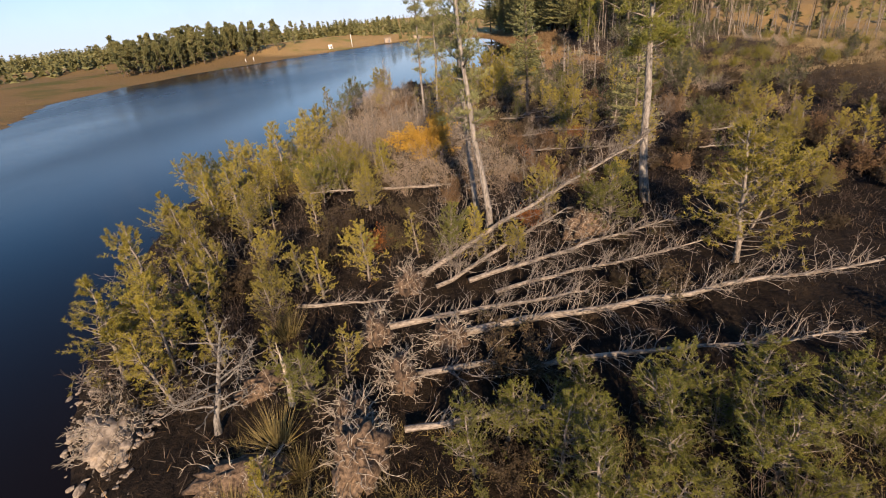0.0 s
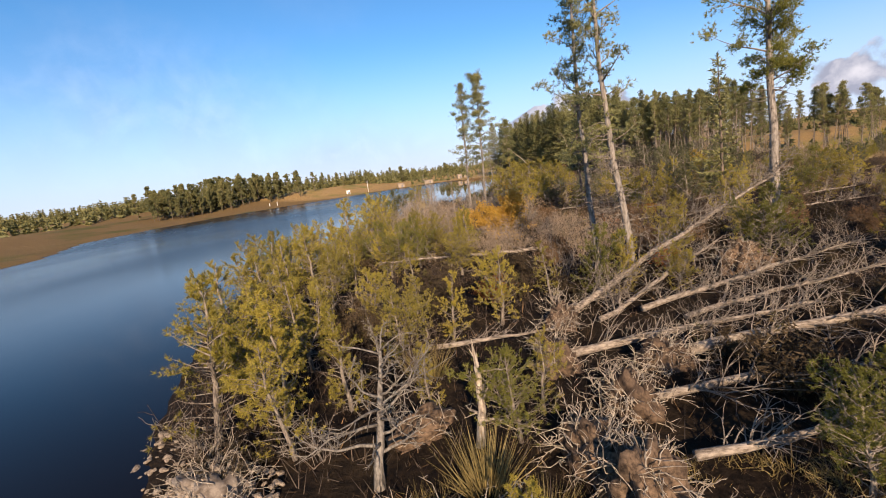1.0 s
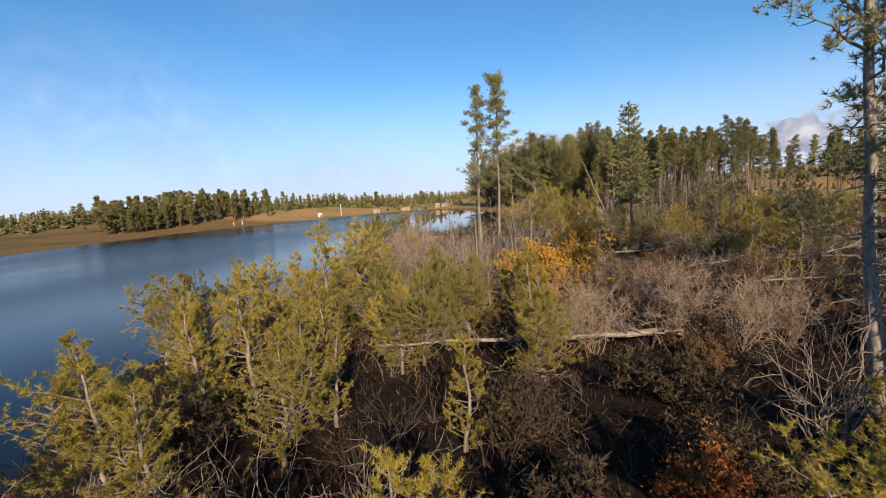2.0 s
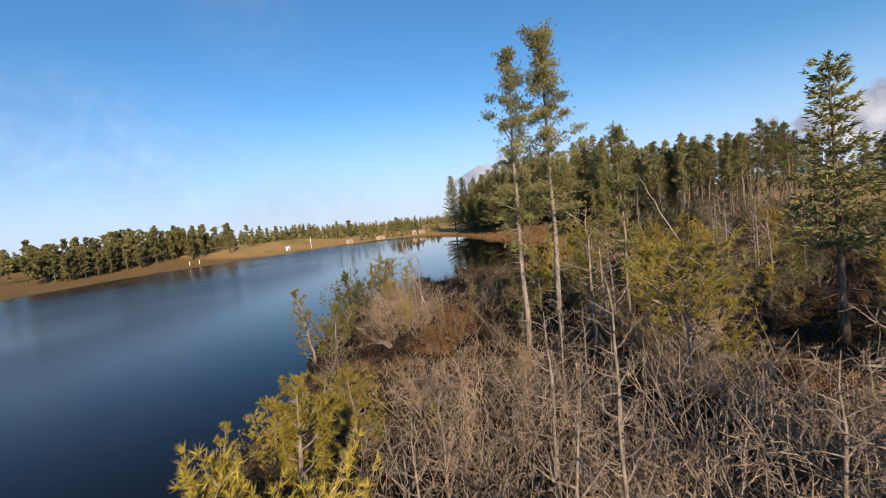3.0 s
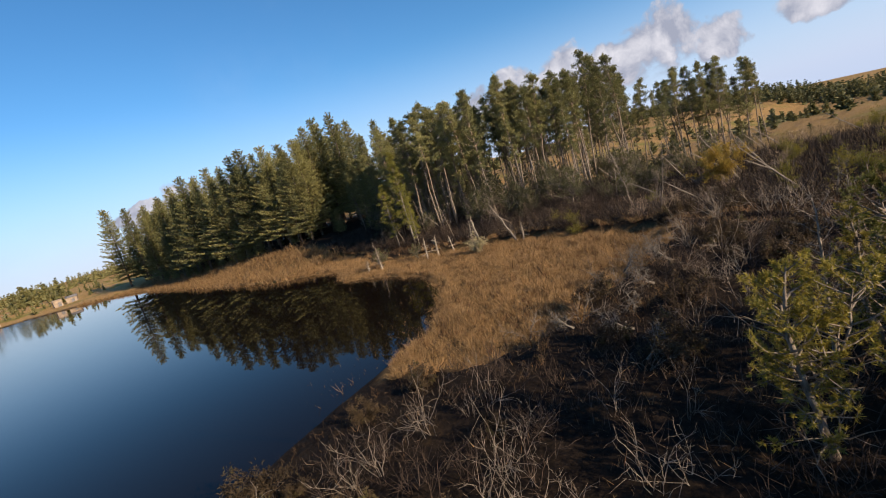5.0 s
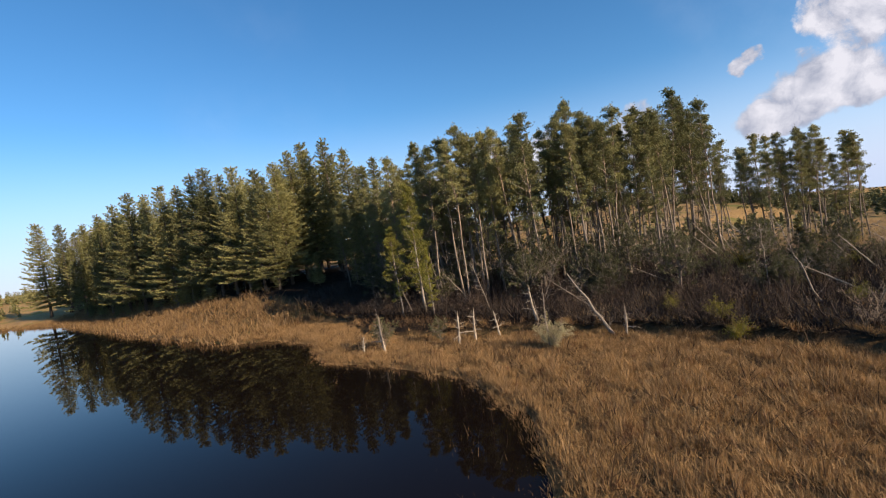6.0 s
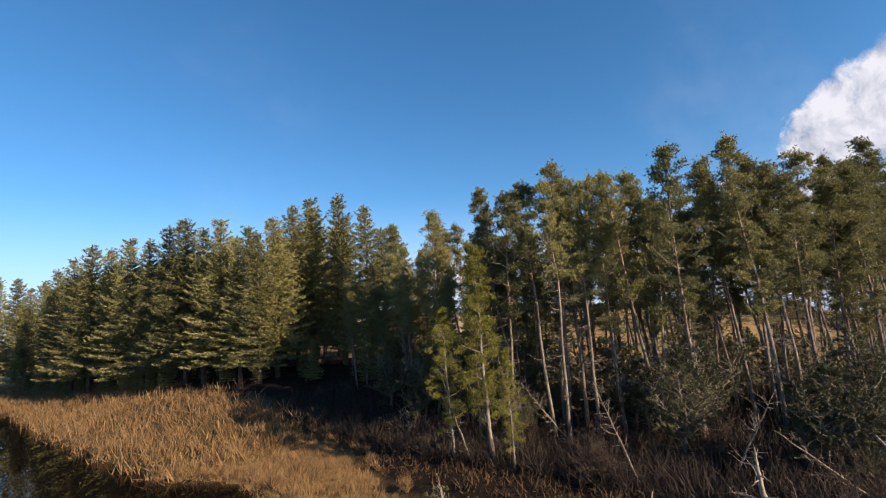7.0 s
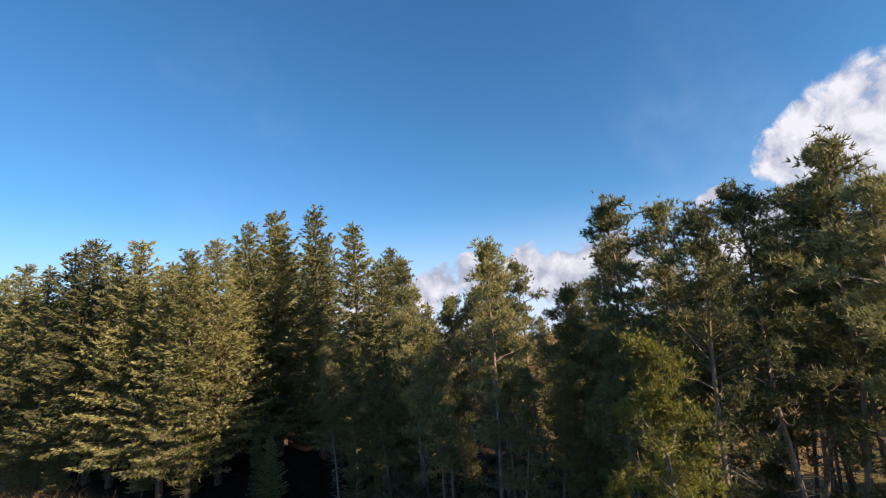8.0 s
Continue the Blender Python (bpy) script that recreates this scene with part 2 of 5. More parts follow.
def water_material():
    """Peaty water: mirror-still in the lee of the wood, wind-ruffled in the open."""
    m, n = material("lake_water")
    pos = n.add("ShaderNodeTexCoord").outputs["Object"]
    mp = n.add("ShaderNodeMapping")
    mp.inputs["Scale"].default_value = (1.0, 0.45, 1)
    mp.inputs["Rotation"].default_value = (0, 0, radians(24))
    n.link(pos, mp.inputs["Vector"])
    ripple = n.math("MULTIPLY_ADD", n.noise(mp.outputs[0], 2.6, 4.0, 0.6), 1.0, n.math("MULTIPLY", n.noise(mp.outputs[0], 0.7, 3.0, 0.5), 2.0))
    sep = n.add("ShaderNodeSeparateXYZ")
    n.link(pos, sep.inputs[0])
    streak = n.noise(mp.outputs[0], 0.028, 3.0, 0.5)
    across = n.math("MULTIPLY_ADD", n.math("SUBTRACT", sep.outputs["Y"], 60.0), -0.06, sep.outputs["X"])
    across = n.math("MULTIPLY_ADD", n.math("SUBTRACT", streak, 0.5), 12.0, across)
    ruffled = n.math("SUBTRACT", 1.0, n.ramp(across, -36.0, -11.0))
    gust = n.math("MULTIPLY", ruffled, n.math("MULTIPLY_ADD", n.ramp(streak, 0.35, 0.65), 0.5, 0.6))
    p = n.add("ShaderNodeBsdfPrincipled")
    p.inputs["Base Color"].default_value = (0.006, 0.004, 0.0034, 1)
    p.inputs["IOR"].default_value = 1.16
    p.inputs["Specular Tint"].default_value = (0.86, 0.86, 1.0, 1)
    n.link(n.math("MULTIPLY_ADD", gust, 0.24, 0.012), p.inputs["Roughness"])
    b = n.add("ShaderNodeBump", Distance=0.05)
    n.link(ripple, b.inputs["Height"])
    chop = n.math("SUBTRACT", 1.0, n.ramp(across, -48.0, -24.0))
    n.link(n.math("MULTIPLY_ADD", chop, 0.34, n.math("MULTIPLY_ADD", gust, 0.05, 0.010)), b.inputs["Strength"])
    n.link(b.outputs[0], p.inputs["Normal"])
    finish(n, p.outputs[0])
    return m


def plain(name, a, b, scale=3.0, rough=0.85):
    m, n = material(name)
    pos = n.add("ShaderNodeTexCoord").outputs["Object"]
    f = n.noise(pos, scale, 7.0, 0.65)
    finish(n, surface(n, n.mix(n.ramp(f, 0.3, 0.7), a, b), rough, f, 0.5, 0.03, 0.2).outputs[0])
    return m


STONE = plain("shore_stone", (0.10, 0.075, 0.055), (0.34, 0.275, 0.21), 5.0)
PEAT_DARK = plain("wet_dark_peat", (0.025, 0.017, 0.012), (0.15, 0.10, 0.065), 7.0)
PEAT = plain("torn_peat", (0.03, 0.019, 0.012), (0.19, 0.127, 0.08), 11.0)
RENDER_WALL = plain("pale_weathered_wall", (0.20, 0.155, 0.115), (0.36, 0.29, 0.22), 1.2)
WHITE_WALL = plain("white_painted_wall", (0.70, 0.68, 0.64), (0.82, 0.80, 0.76), 1.5)
ROOF = plain("grey_slate", (0.10, 0.10, 0.11), (0.2, 0.19, 0.19), 2.0)


# ---- the shape of the land ----
SHORE = [(-6, -90), (-5.5, -5), (-7.5, 4), (-8.8, 6), (-10.6, 8.2), (-12, 10.5), (-13.5, 14), (-15.5, 19), (-17, 25), (-15.5, 31), (-14, 37),
         (-13.6, 43), (-14.3, 48), (-14.5, 54), (-13.5, 60), (-11, 66), (-6, 70.5), (0, 72.8), (4.8, 74), (7.5, 76.8), (11, 80), (13, 85),
         (13, 90), (12, 95.5), (14.6, 101), (14.6, 106.5), (12.2, 112), (10.8, 130), (9.4, 161), (8, 190), (3, 210), (-6, 228)]
FAR_SHORE = [(-19, 250), (-42, 240), (-57, 222), (-79, 190), (-92, 165), (-97, 135), (-93, 102), (-72, 70), (-60, 40), (-55, 0), (-60, -60), (-45, -95)]
REEDS = [(1, 72.5), (3.0, 68.6), (6.5, 67.8), (10, 68.0), (15, 68.4), (19.5, 69.5), (21, 80), (19, 89), (16.5, 96), (20, 106), (21, 118), (20, 135), (18, 155), (16, 180), (12, 200), (4, 212),
         (-4, 228), (-10, 226), (0, 208), (6, 188), (7.6, 160), (9.2, 130), (10.8, 112), (13.0, 106), (13.3, 101), (10.5, 95.5), (11.5, 88), (11, 83), (8, 79), (4, 75.5)]
LAKE = np.array(SHORE + FAR_SHORE, float)


def inside(poly, x, y):
    poly = np.asarray(poly, float)
    r = np.zeros(np.shape(x), bool)
    for (x1, y1), (x2, y2) in zip(poly, np.roll(poly, -1, 0)):
        r ^= ((y1 > y) != (y2 > y)) & (x < (x2 - x1) * (y - y1) / (y2 - y1 + 1e-12) + x1)
    return r


def from_shore(x, y):
    """Metres from the water's edge, above 0 on land."""
    best = np.full(np.shape(x), 1e9)
    for a, b in zip(LAKE, np.roll(LAKE, -1, 0)):
        e = b - a
        s = np.clip(((x - a[0]) * e[0] + (y - a[1]) * e[1]) / (e @ e), 0, 1)
        best = np.minimum(best, np.hypot(x - a[0] - s * e[0], y - a[1] - s * e[1]))
    return np.where(inside(LAKE, x, y), -best, best)


def step(v, lo, hi):
    s = np.clip((v - lo) / (hi - lo), 0, 1)
    return s * s * (3 - 2 * s)


def wave(x, y, size):
    """Smooth bumps about that many metres wide, from -1 to 1."""
    x, y = x / size * 6.28, y / size * 6.28
    return (np.sin(x + 1.3 * np.sin(0.7 * y + 1.1)) * np.cos(0.9 * y + 1.7 * np.sin(0.6 * x)) + 0.5 * np.sin(1.9 * x - 1.3 * y + 0.4)) / 1.5


def height(x, y):
    x, y = np.asarray(x, float), np.asarray(y, float)
    d = from_shore(x, y)
    reed = inside(REEDS, x, y)
    land = 0.05 + 0.55 * (1 - np.exp(-np.maximum(d, 0) / 3.5)) + 0.13 * wave(x, y, 3.1) * step(d, 0, 2) + 0.06 * wave(y + 7, x, 1.3) * step(d, 0, 1)
    land = np.where(reed, 0.12 + 0.06 * wave(x, y, 4.0), land)
    land = land + 2.0 * step(d, 1.5, 10) * step(y, 106, 124) * step(x, -12, -2) * step(225 - y, 0, 25)
    r = np.hypot(x, y - 60)
    land = land + 0.9 * step(x, 21, 32) * step(r, 0, 60) - 2.8 * step(x, 34, 62) * step(y, 30, 62) * step(135 - y, 0, 40) - 9.0 * step(x, 75, 200) * step(150 - y, -40, 60) - 0.045 * np.maximum(r - 230, 0) * step(x - y, -50, 250)
    land = land + 2.2 * step(d, 6, 45) * step(y, 170, 200) + 2.5 * step(d, 4, 40) * step(-x, 55, 75)
    land = land + step(r, 380, 1000) * (9 + 9 * wave(x, y, 900)) * (1 - 0.95 * step(x - y, -200, 200)) + 8 * step(r, 1200, 3000) * (1 - step(x - y, -200, 600))
    return np.where(d > 0, land, np.maximum(-1.6, 0.05 + d * 0.3))


def gz(x, y):
    return float(height(x, y))


def span(*runs):
    return np.unique(np.concatenate([np.arange(a, b, s) for a, b, s in runs]).round(3))


def tri_mesh(name, verts, tris, smooth=False):
    verts, tris = np.asarray(verts, np.float32).reshape(-1, 3), np.asarray(tris, np.int32).reshape(-1, 3)
    me = bpy.data.meshes.new(name)
    me.vertices.add(len(verts))
    me.vertices.foreach_set("co", verts.ravel())
    me.loops.add(tris.size)
    me.loops.foreach_set("vertex_index", tris.ravel())
    me.polygons.add(len(tris))
    me.polygons.foreach_set("loop_start", np.arange(0, tris.size, 3, dtype=np.int32))
    me.update(calc_edges=True)
    if smooth:
        me.polygons.foreach_set("use_smooth", np.ones(len(tris), bool))
    return me


def build_ground():
    xs = span((-4000, -1000, 600), (-1000, -240, 60), (-240, -24, 6), (-24, 62, 0.7), (62, 160, 5), (160, 600, 25), (600, 4100, 300))
    ys = span((-4000, -600, 600), (-600, -40, 50), (-40, -8, 4), (-8, 125, 0.7), (125, 280, 4), (280, 700, 25), (700, 4100, 300))
    X, Y = np.meshgrid(xs, ys)
    Z = height(X, Y)
    nx, ny = len(xs), len(ys)
    i = np.arange(nx * ny).reshape(ny, nx)
    a, b, c, e = i[:-1, :-1].ravel(), i[:-1, 1:].ravel(), i[1:, 1:].ravel(), i[1:, :-1].ravel()
    me = tri_mesh("ground", np.stack([X, Y, Z], -1), np.concatenate([np.stack([a, b, c], 1), np.stack([a, c, e], 1)]), True)
    g = np.maximum(inside(REEDS, X, Y) * 0.35, np.maximum(0.7 * np.maximum(step(X, 36, 56), step(X, 23, 44) * step(82 - Y, 0, 12)), step(from_shore(X, Y), 0, 3) * step(Y, 195, 215)))
    g = np.maximum(g, 0.5 * step(-X, 40, 60))
    me.attributes.new("grassy", "FLOAT", "POINT").data.foreach_set("value", g.ravel().astype(np.float32))
    me.materials.append(ground_material())
    tagged(new("ground", me), "dark peaty moor ground with tan grass beyond", "ground", kind="structure")


def build_water():
    me = tri_mesh("water", [(-110, -100, 0), (22, -100, 0), (22, 262, 0), (-110, 262, 0)], [(0, 1, 2), (0, 2, 3)])
    me.materials.append(water_material())
    tagged(new("water", me), "dark still lake reflecting blue sky and trees", "water", kind="structure")


build_ground()
build_water()


# ---- plant building ----
JOINED = ("branchwork", "twig_mass", "rootwork", "blade_mass")


def part(name, me, mat, parent=None, label=""):
    if not me.materials:
        me.materials.append(mat)
    ob = new(name, me)
    ob.parent = parent
    return tagged(ob, label, kind="stuff" if name in JOINED else "")


def unit(v):
    v = np.asarray(v, float)
    return v / (np.linalg.norm(v, axis=-1, keepdims=True) + 1e-9)


def joined(pieces):
    vs, fs, k = [], [], 0
    for v, f in pieces:
        vs.append(np.asarray(v, float).reshape(-1, 3))
        fs.append(np.asarray(f).reshape(-1, 3) + k)
        k += len(vs[-1])
    return np.concatenate(vs), np.concatenate(fs)


def tube(pts, radii, k=7):
    """A round tapering stem along a line of points, closed at its ends."""
    pts, radii = np.asarray(pts, float), np.asarray(radii, float)
    d = unit(np.gradient(pts, axis=0))
    ref = np.where(np.abs(d[:, 2:3]) > 0.9, [[1.0, 0, 0]], [[0, 0, 1.0]])
    a = unit(np.cross(d, ref))
    b = np.cross(d, a)
    t = np.arange(k) / k * 2 * np.pi
    V = pts[:, None] + radii[:, None, None] * (np.cos(t)[None, :, None] * a[:, None] + np.sin(t)[None, :, None] * b[:, None])
    n = len(pts)
    i = np.arange(n * k).reshape(n, k)
    p, q = i[:-1], np.roll(i[:-1], -1, 1)
    r, s = i[1:], np.roll(i[1:], -1, 1)
    F = np.concatenate([np.stack([p, r, s], -1).reshape(-1, 3), np.stack([p, s, q], -1).reshape(-1, 3)])
    V = np.concatenate([V.reshape(-1, 3), pts[:1], pts[-1:]])
    e0, e1 = i[0], i[-1]
    F = np.concatenate([F, np.stack([e0, np.roll(e0, -1), np.full(k, n * k)], 1), np.stack([np.roll(e1, -1), e1, np.full(k, n * k + 1)], 1)])
    return V, F


def sticks(segs, k=3):
    """Many thin straight pieces: rows of two ends and two radii."""
    S = np.asarray(segs, float).reshape(-1, 8)
    P0, P1, R0, R1 = S[:, :3], S[:, 3:6], S[:, 6], S[:, 7]
    d = unit(P1 - P0)
    a = unit(np.cross(d, np.where(np.abs(d[:, 2:3]) > 0.9, [[1.0, 0, 0]], [[0, 0, 1.0]])))
    b = np.cross(d, a)
    t = np.arange(k) / k * 2 * np.pi
    o = np.cos(t)[None, :, None] * a[:, None] + np.sin(t)[None, :, None] * b[:, None]
    V = np.concatenate([P0[:, None] + R0[:, None, None] * o, P1[:, None] + R1[:, None, None] * o], 1)
    n = len(S)
    base = (np.arange(n) * 2 * k)[:, None]
    j = np.arange(k)[None]
    p, q, r, s = base + j, base + (j + 1) % k, base + k + j, base + k + (j + 1) % k
    F = np.concatenate([np.stack([p, r, s], -1).reshape(-1, 3), np.stack([p, s, q], -1).reshape(-1, 3)])
    return V.reshape(-1, 3), F


def blades(rng, C, D, k, length, width, spread):
    """Tufts: k slim triangles from each centre, fanned round its direction."""
    C, D = np.repeat(np.asarray(C, float), k, 0), np.repeat(unit(D), k, 0)
    n = len(C)
    d = unit(D + spread * rng.normal(size=(n, 3)))
    s = unit(np.cross(d, rng.normal(size=(n, 3)))) * (width * rng.uniform(0.7, 1.3, (n, 1)) / 2)
    tip = C + d * (length * rng.uniform(0.6, 1.25, (n, 1)))
    V = np.stack([C - s, C + s, tip], 1).reshape(-1, 3)
    return V, np.arange(3 * n).reshape(-1, 3)


def grow(rng, p, d, length, r, bits=4, wobble=0.22, lift=0.0, kids=0, kid_len=0.5, kid_from=0.25, depth=1, out=None):
    """A branching bare limb, as rows for sticks()."""
    out = [] if out is None else out
    p, d = np.array(p, float), unit(d)
    for i in range(bits):
        q = p + d * (length / bits)
        r0, r1 = r * (1 - i / bits) + 0.003, r * (1 - (i + 1) / bits) + 0.003
        out.append((*p, *q, r0, r1))
        if depth > 0 and i / bits >= kid_from:
            for _ in range(rng.poisson(kids / (bits * (1 - kid_from)))):
                side = unit(d + 0.95 * rng.normal(size=3))
                f = rng.uniform(0, 1)
                grow(rng, p + (q - p) * f, side, length * kid_len * rng.uniform(0.5, 1.2) * (1 - 0.5 * i / bits), r0 * 0.55, max(2, bits - 1), wobble, lift, kids * 0.6, kid_len, 0.15, depth - 1, out)
        p = q
        d = unit(d + wobble * rng.normal(size=3) + np.array([0, 0, lift]))
    return out


def bough(rng, p, d, length, r, bits, wobble, lift, kids, kid_len, kid_from, depth):
    """A limb as one tube, its twigs as rows for sticks(), and the limb's own rows."""
    chain = grow(rng, p, d, length, r, bits, wobble, lift, 0, depth=0)
    twigs = []
    for i, s in enumerate(chain):
        if i / bits < kid_from:
            continue
        a, b = np.array(s[:3]), np.array(s[3:6])
        for _ in range(rng.poisson(kids / (bits * (1 - kid_from)))):
            side = unit(unit(b - a) + 0.95 * rng.normal(size=3))
            grow(rng, a + (b - a) * rng.uniform(0, 1), side, length * kid_len * rng.uniform(0.5, 1.2) * (1 - 0.5 * i / bits), s[6] * 0.55, max(2, bits - 1), wobble, lift, kids * 0.6, kid_len, 0.15, depth - 1, twigs)
    line = [chain[0][:3]] + [s[3:6] for s in chain]
    return tube(line, [chain[0][6]] + [s[7] for s in chain], 5), twigs, chain


def stem(rng, h, r, lean=(0, 0), wobble=0.02, n=9, top=0.12):
    t = np.linspace(0, 1, n)
    off = np.cumsum(rng.normal(size=(n, 2)) * wobble * h / n * 2, 0)
    off[0] = 0
    pts = np.stack([lean[0] * h * t + off[:, 0], lean[1] * h * t + off[:, 1], h * t - 0.25 * (t == 0)], 1)
    rad = r * ((1 - t) ** 0.8 * (1 - top) + top)
    rad[0] *= 1.3
    return pts, rad


def on_stem(pts, z):
    return np.array([np.interp(z, pts[:, 2], pts[:, 0]), np.interp(z, pts[:, 2], pts[:, 1]), z])


def empty(name):
    return new(name)


def make_pine(seed, h, r, crown_from, spread, limbs, per_limb, needle=PINE_OLD, blade=(8, 0.29, 0.055), lean=(0, 0), dead=14, trunk_mat=None, taper=1.4, name="pine_tree", single=False):
    """A Scots pine: bare trunk with dead stubs below, uneven crown of needle tufts above."""
    rng = np.random.default_rng(seed)
    root = empty(name)
    pts, rad = stem(rng, h, r, lean)
    part("trunk", tri_mesh("trunk", *tube(pts, rad, 8), True), trunk_mat or BARK, root)
    segs, C, D = [], [], []
    for i in range(limbs):
        u = ((i + rng.uniform(0, 1)) / limbs) ** 0.85
        z = h * (crown_from + (0.975 - crown_from) * u)
        L = spread * ((1 - u) ** (1 / taper) * 0.8 + 0.2) * rng.uniform(0.3, 1.3) * min(1, 0.45 + 1.6 * u)
        a = i * 2.4 + rng.uniform(-0.6, 0.6)
        d = unit([math.cos(a), math.sin(a), 0.15 + 0.95 * u + rng.normal() * 0.18])
        p = on_stem(pts, z)
        limb, twigs, chain = bough(rng, p, d, L, 0.014 + 0.009 * L, 4, 0.22, 0.08, 3.2, 0.42, 0.25, 1)
        g = chain + twigs
        if single:
            bough_part = part("limb", tri_mesh("limb", *limb, True), TWIG, root)
            segs += twigs
        else:
            segs += g
        ends = np.array([s[3:6] for s in g])
        far = np.linalg.norm(ends - p, axis=1) / (L + 1e-6)
        ends = ends[far > 0.35 * rng.uniform(0.3, 1.2)]
        if not len(ends):
            continue
        hubs = ends[rng.integers(0, len(ends), 7)]
        which = rng.integers(0, 7, per_limb)
        pick = hubs[which] + rng.normal(size=(per_limb, 3)) * np.array([0.13, 0.13, 0.075]) * (0.5 + 0.28 * spread)
        way = unit(pick - p) * 0.45 + unit(pick - hubs[which]) * 0.45 + np.array([0, 0, 0.55])
        if single:
            tagged(part("needle_spray", tri_mesh("needle_spray", *blades(rng, pick, way, blade[0], blade[1], blade[2], 0.75)), needle, bough_part, "green needle spray"), kind="stuff")
        else:
            C.append(pick)
            D.append(way)
    tip = on_stem(pts, h * 0.99)
    C.append(tip + rng.normal(size=(40, 3)) * np.array([0.10, 0.10, 0.22]) - np.array([0, 0, 0.25]))
    D.append(np.tile([0, 0, 1.0], (40, 1)))
    for i in range(dead):
        z = h * rng.uniform(0.14, crown_from + 0.12)
        a = rng.uniform(0, 6.28)
        segs += grow(rng, on_stem(pts, z), [math.cos(a), math.sin(a), rng.uniform(-0.35, 0.2)], rng.uniform(0.25, 1.0) * (0.4 + spread / 3.5), 0.016, 3, 0.3, 0.02, 3.2, 0.5, 0.2, 1)
    if dead:
        part("branchwork", tri_mesh("branchwork", *sticks(segs)), TWIG, root, "thin grey limbs and dead stubs")
    C, D = np.concatenate(C), np.concatenate(D)
    part("leader" if single else "crown", tri_mesh("crown", *blades(rng, C, D, blade[0], blade[1], blade[2], 0.75)), needle, root, "needle-clad leading shoot" if single else "tufted crown of green needles")
    return root


def make_spruce(seed, h, spread, dense=1.0, foot=0.12, needle=SPRUCE, name="spruce_tree", spray=(0.30, 0.09)):
    """A conical spruce: whorls of flat boughs, each fringed with hanging sprays, down almost to the ground."""
    rng = np.random.default_rng(seed)
    root = empty(name)
    pts, rad = stem(rng, h, 0.013 * h, wobble=0.006)
    part("trunk", tri_mesh("trunk", *tube(pts, rad, 7), True), BARK_DARK, root)
    C, D, segs = [], [], []
    z = h * foot + 0.3
    while z < h * 0.975:
        u = z / h
        R = spread * (0.07 + 0.97 * (1 - u) ** 0.86) * (0.72 + 0.28 * min(1, u / 0.2)) * rng.uniform(0.82, 1.1)
        m = max(5, int((4.2 + R * 1.6) * dense))
        turn = rng.uniform(0, 6.28)
        for j in range(m):
            a = turn + (j + rng.uniform(-0.35, 0.35)) / m * 6.28
            L = R * rng.choice([rng.uniform(0.5, 0.8), rng.uniform(0.85, 1.2)], p=[0.35, 0.65]) + 0.12
            slope = -0.32 + 0.95 * u + rng.normal() * 0.10
            out = np.array([math.cos(a), math.sin(a), 0])
            side = np.array([-math.sin(a), math.cos(a), 0])
            q = max(3, int(L / 0.105 * dense))
            t = np.sort(rng.uniform(0.10 if u < 0.75 else 0.0, 1, q))[:, None]
            p = on_stem(pts, z + rng.uniform(-0.12, 0.12))
            axis = p + out * L * t + np.array([0, 0, 1.0]) * (L * (slope * t + 0.20 * t ** 2.6))
            w = (0.10 + 0.30 * L * np.sin(np.clip(t * 2.6 + 0.35, 0, 3.05)) * 0.8)
            for sgn in (-1, 1):
                f = rng.uniform(0.0, 1.0, (q, 1))
                C.append(axis + side * sgn * w * f + rng.normal(size=(q, 3)) * 0.03 - np.array([0, 0, 1.0]) * 0.16 * w * f)
                D.append(out * 0.75 + side * sgn * (0.25 + 0.5 * f) + np.array([0, 0, -0.22 + 0.55 * u]))
            if u < 0.65:
                segs.append((*p, *axis[-1], 0.02, 0.006))
        z += (0.36 + 0.022 * h * (1 - u)) * rng.uniform(0.8, 1.2)
    for i in range(16):
        a = rng.uniform(0, 6.28)
        zz = h * rng.uniform(0.02, 0.22)
        segs.append((*on_stem(pts, zz), *(on_stem(pts, zz) + np.array([math.cos(a), math.sin(a), -0.25]) * rng.uniform(0.5, 1.6)), 0.02, 0.005))
    part("branchwork", tri_mesh("branchwork", *sticks(segs)), BARK_DARK, root)
    lead = np.linspace(0.94, 1.0, 14)
    C.append(np.stack([np.interp(lead * h, pts[:, 2], pts[:, 0]), np.interp(lead * h, pts[:, 2], pts[:, 1]), lead * h], 1))
    D.append(rng.normal(size=(14, 3)) * 0.4 + np.array([0, 0, 0.8]))
    C, D = np.concatenate(C), np.concatenate(D)
    part("crown", tri_mesh("crown", *blades(rng, C, D, 4, spray[0], spray[1], 0.42)), needle, root, "dense drooping green needle sprays")
    return root


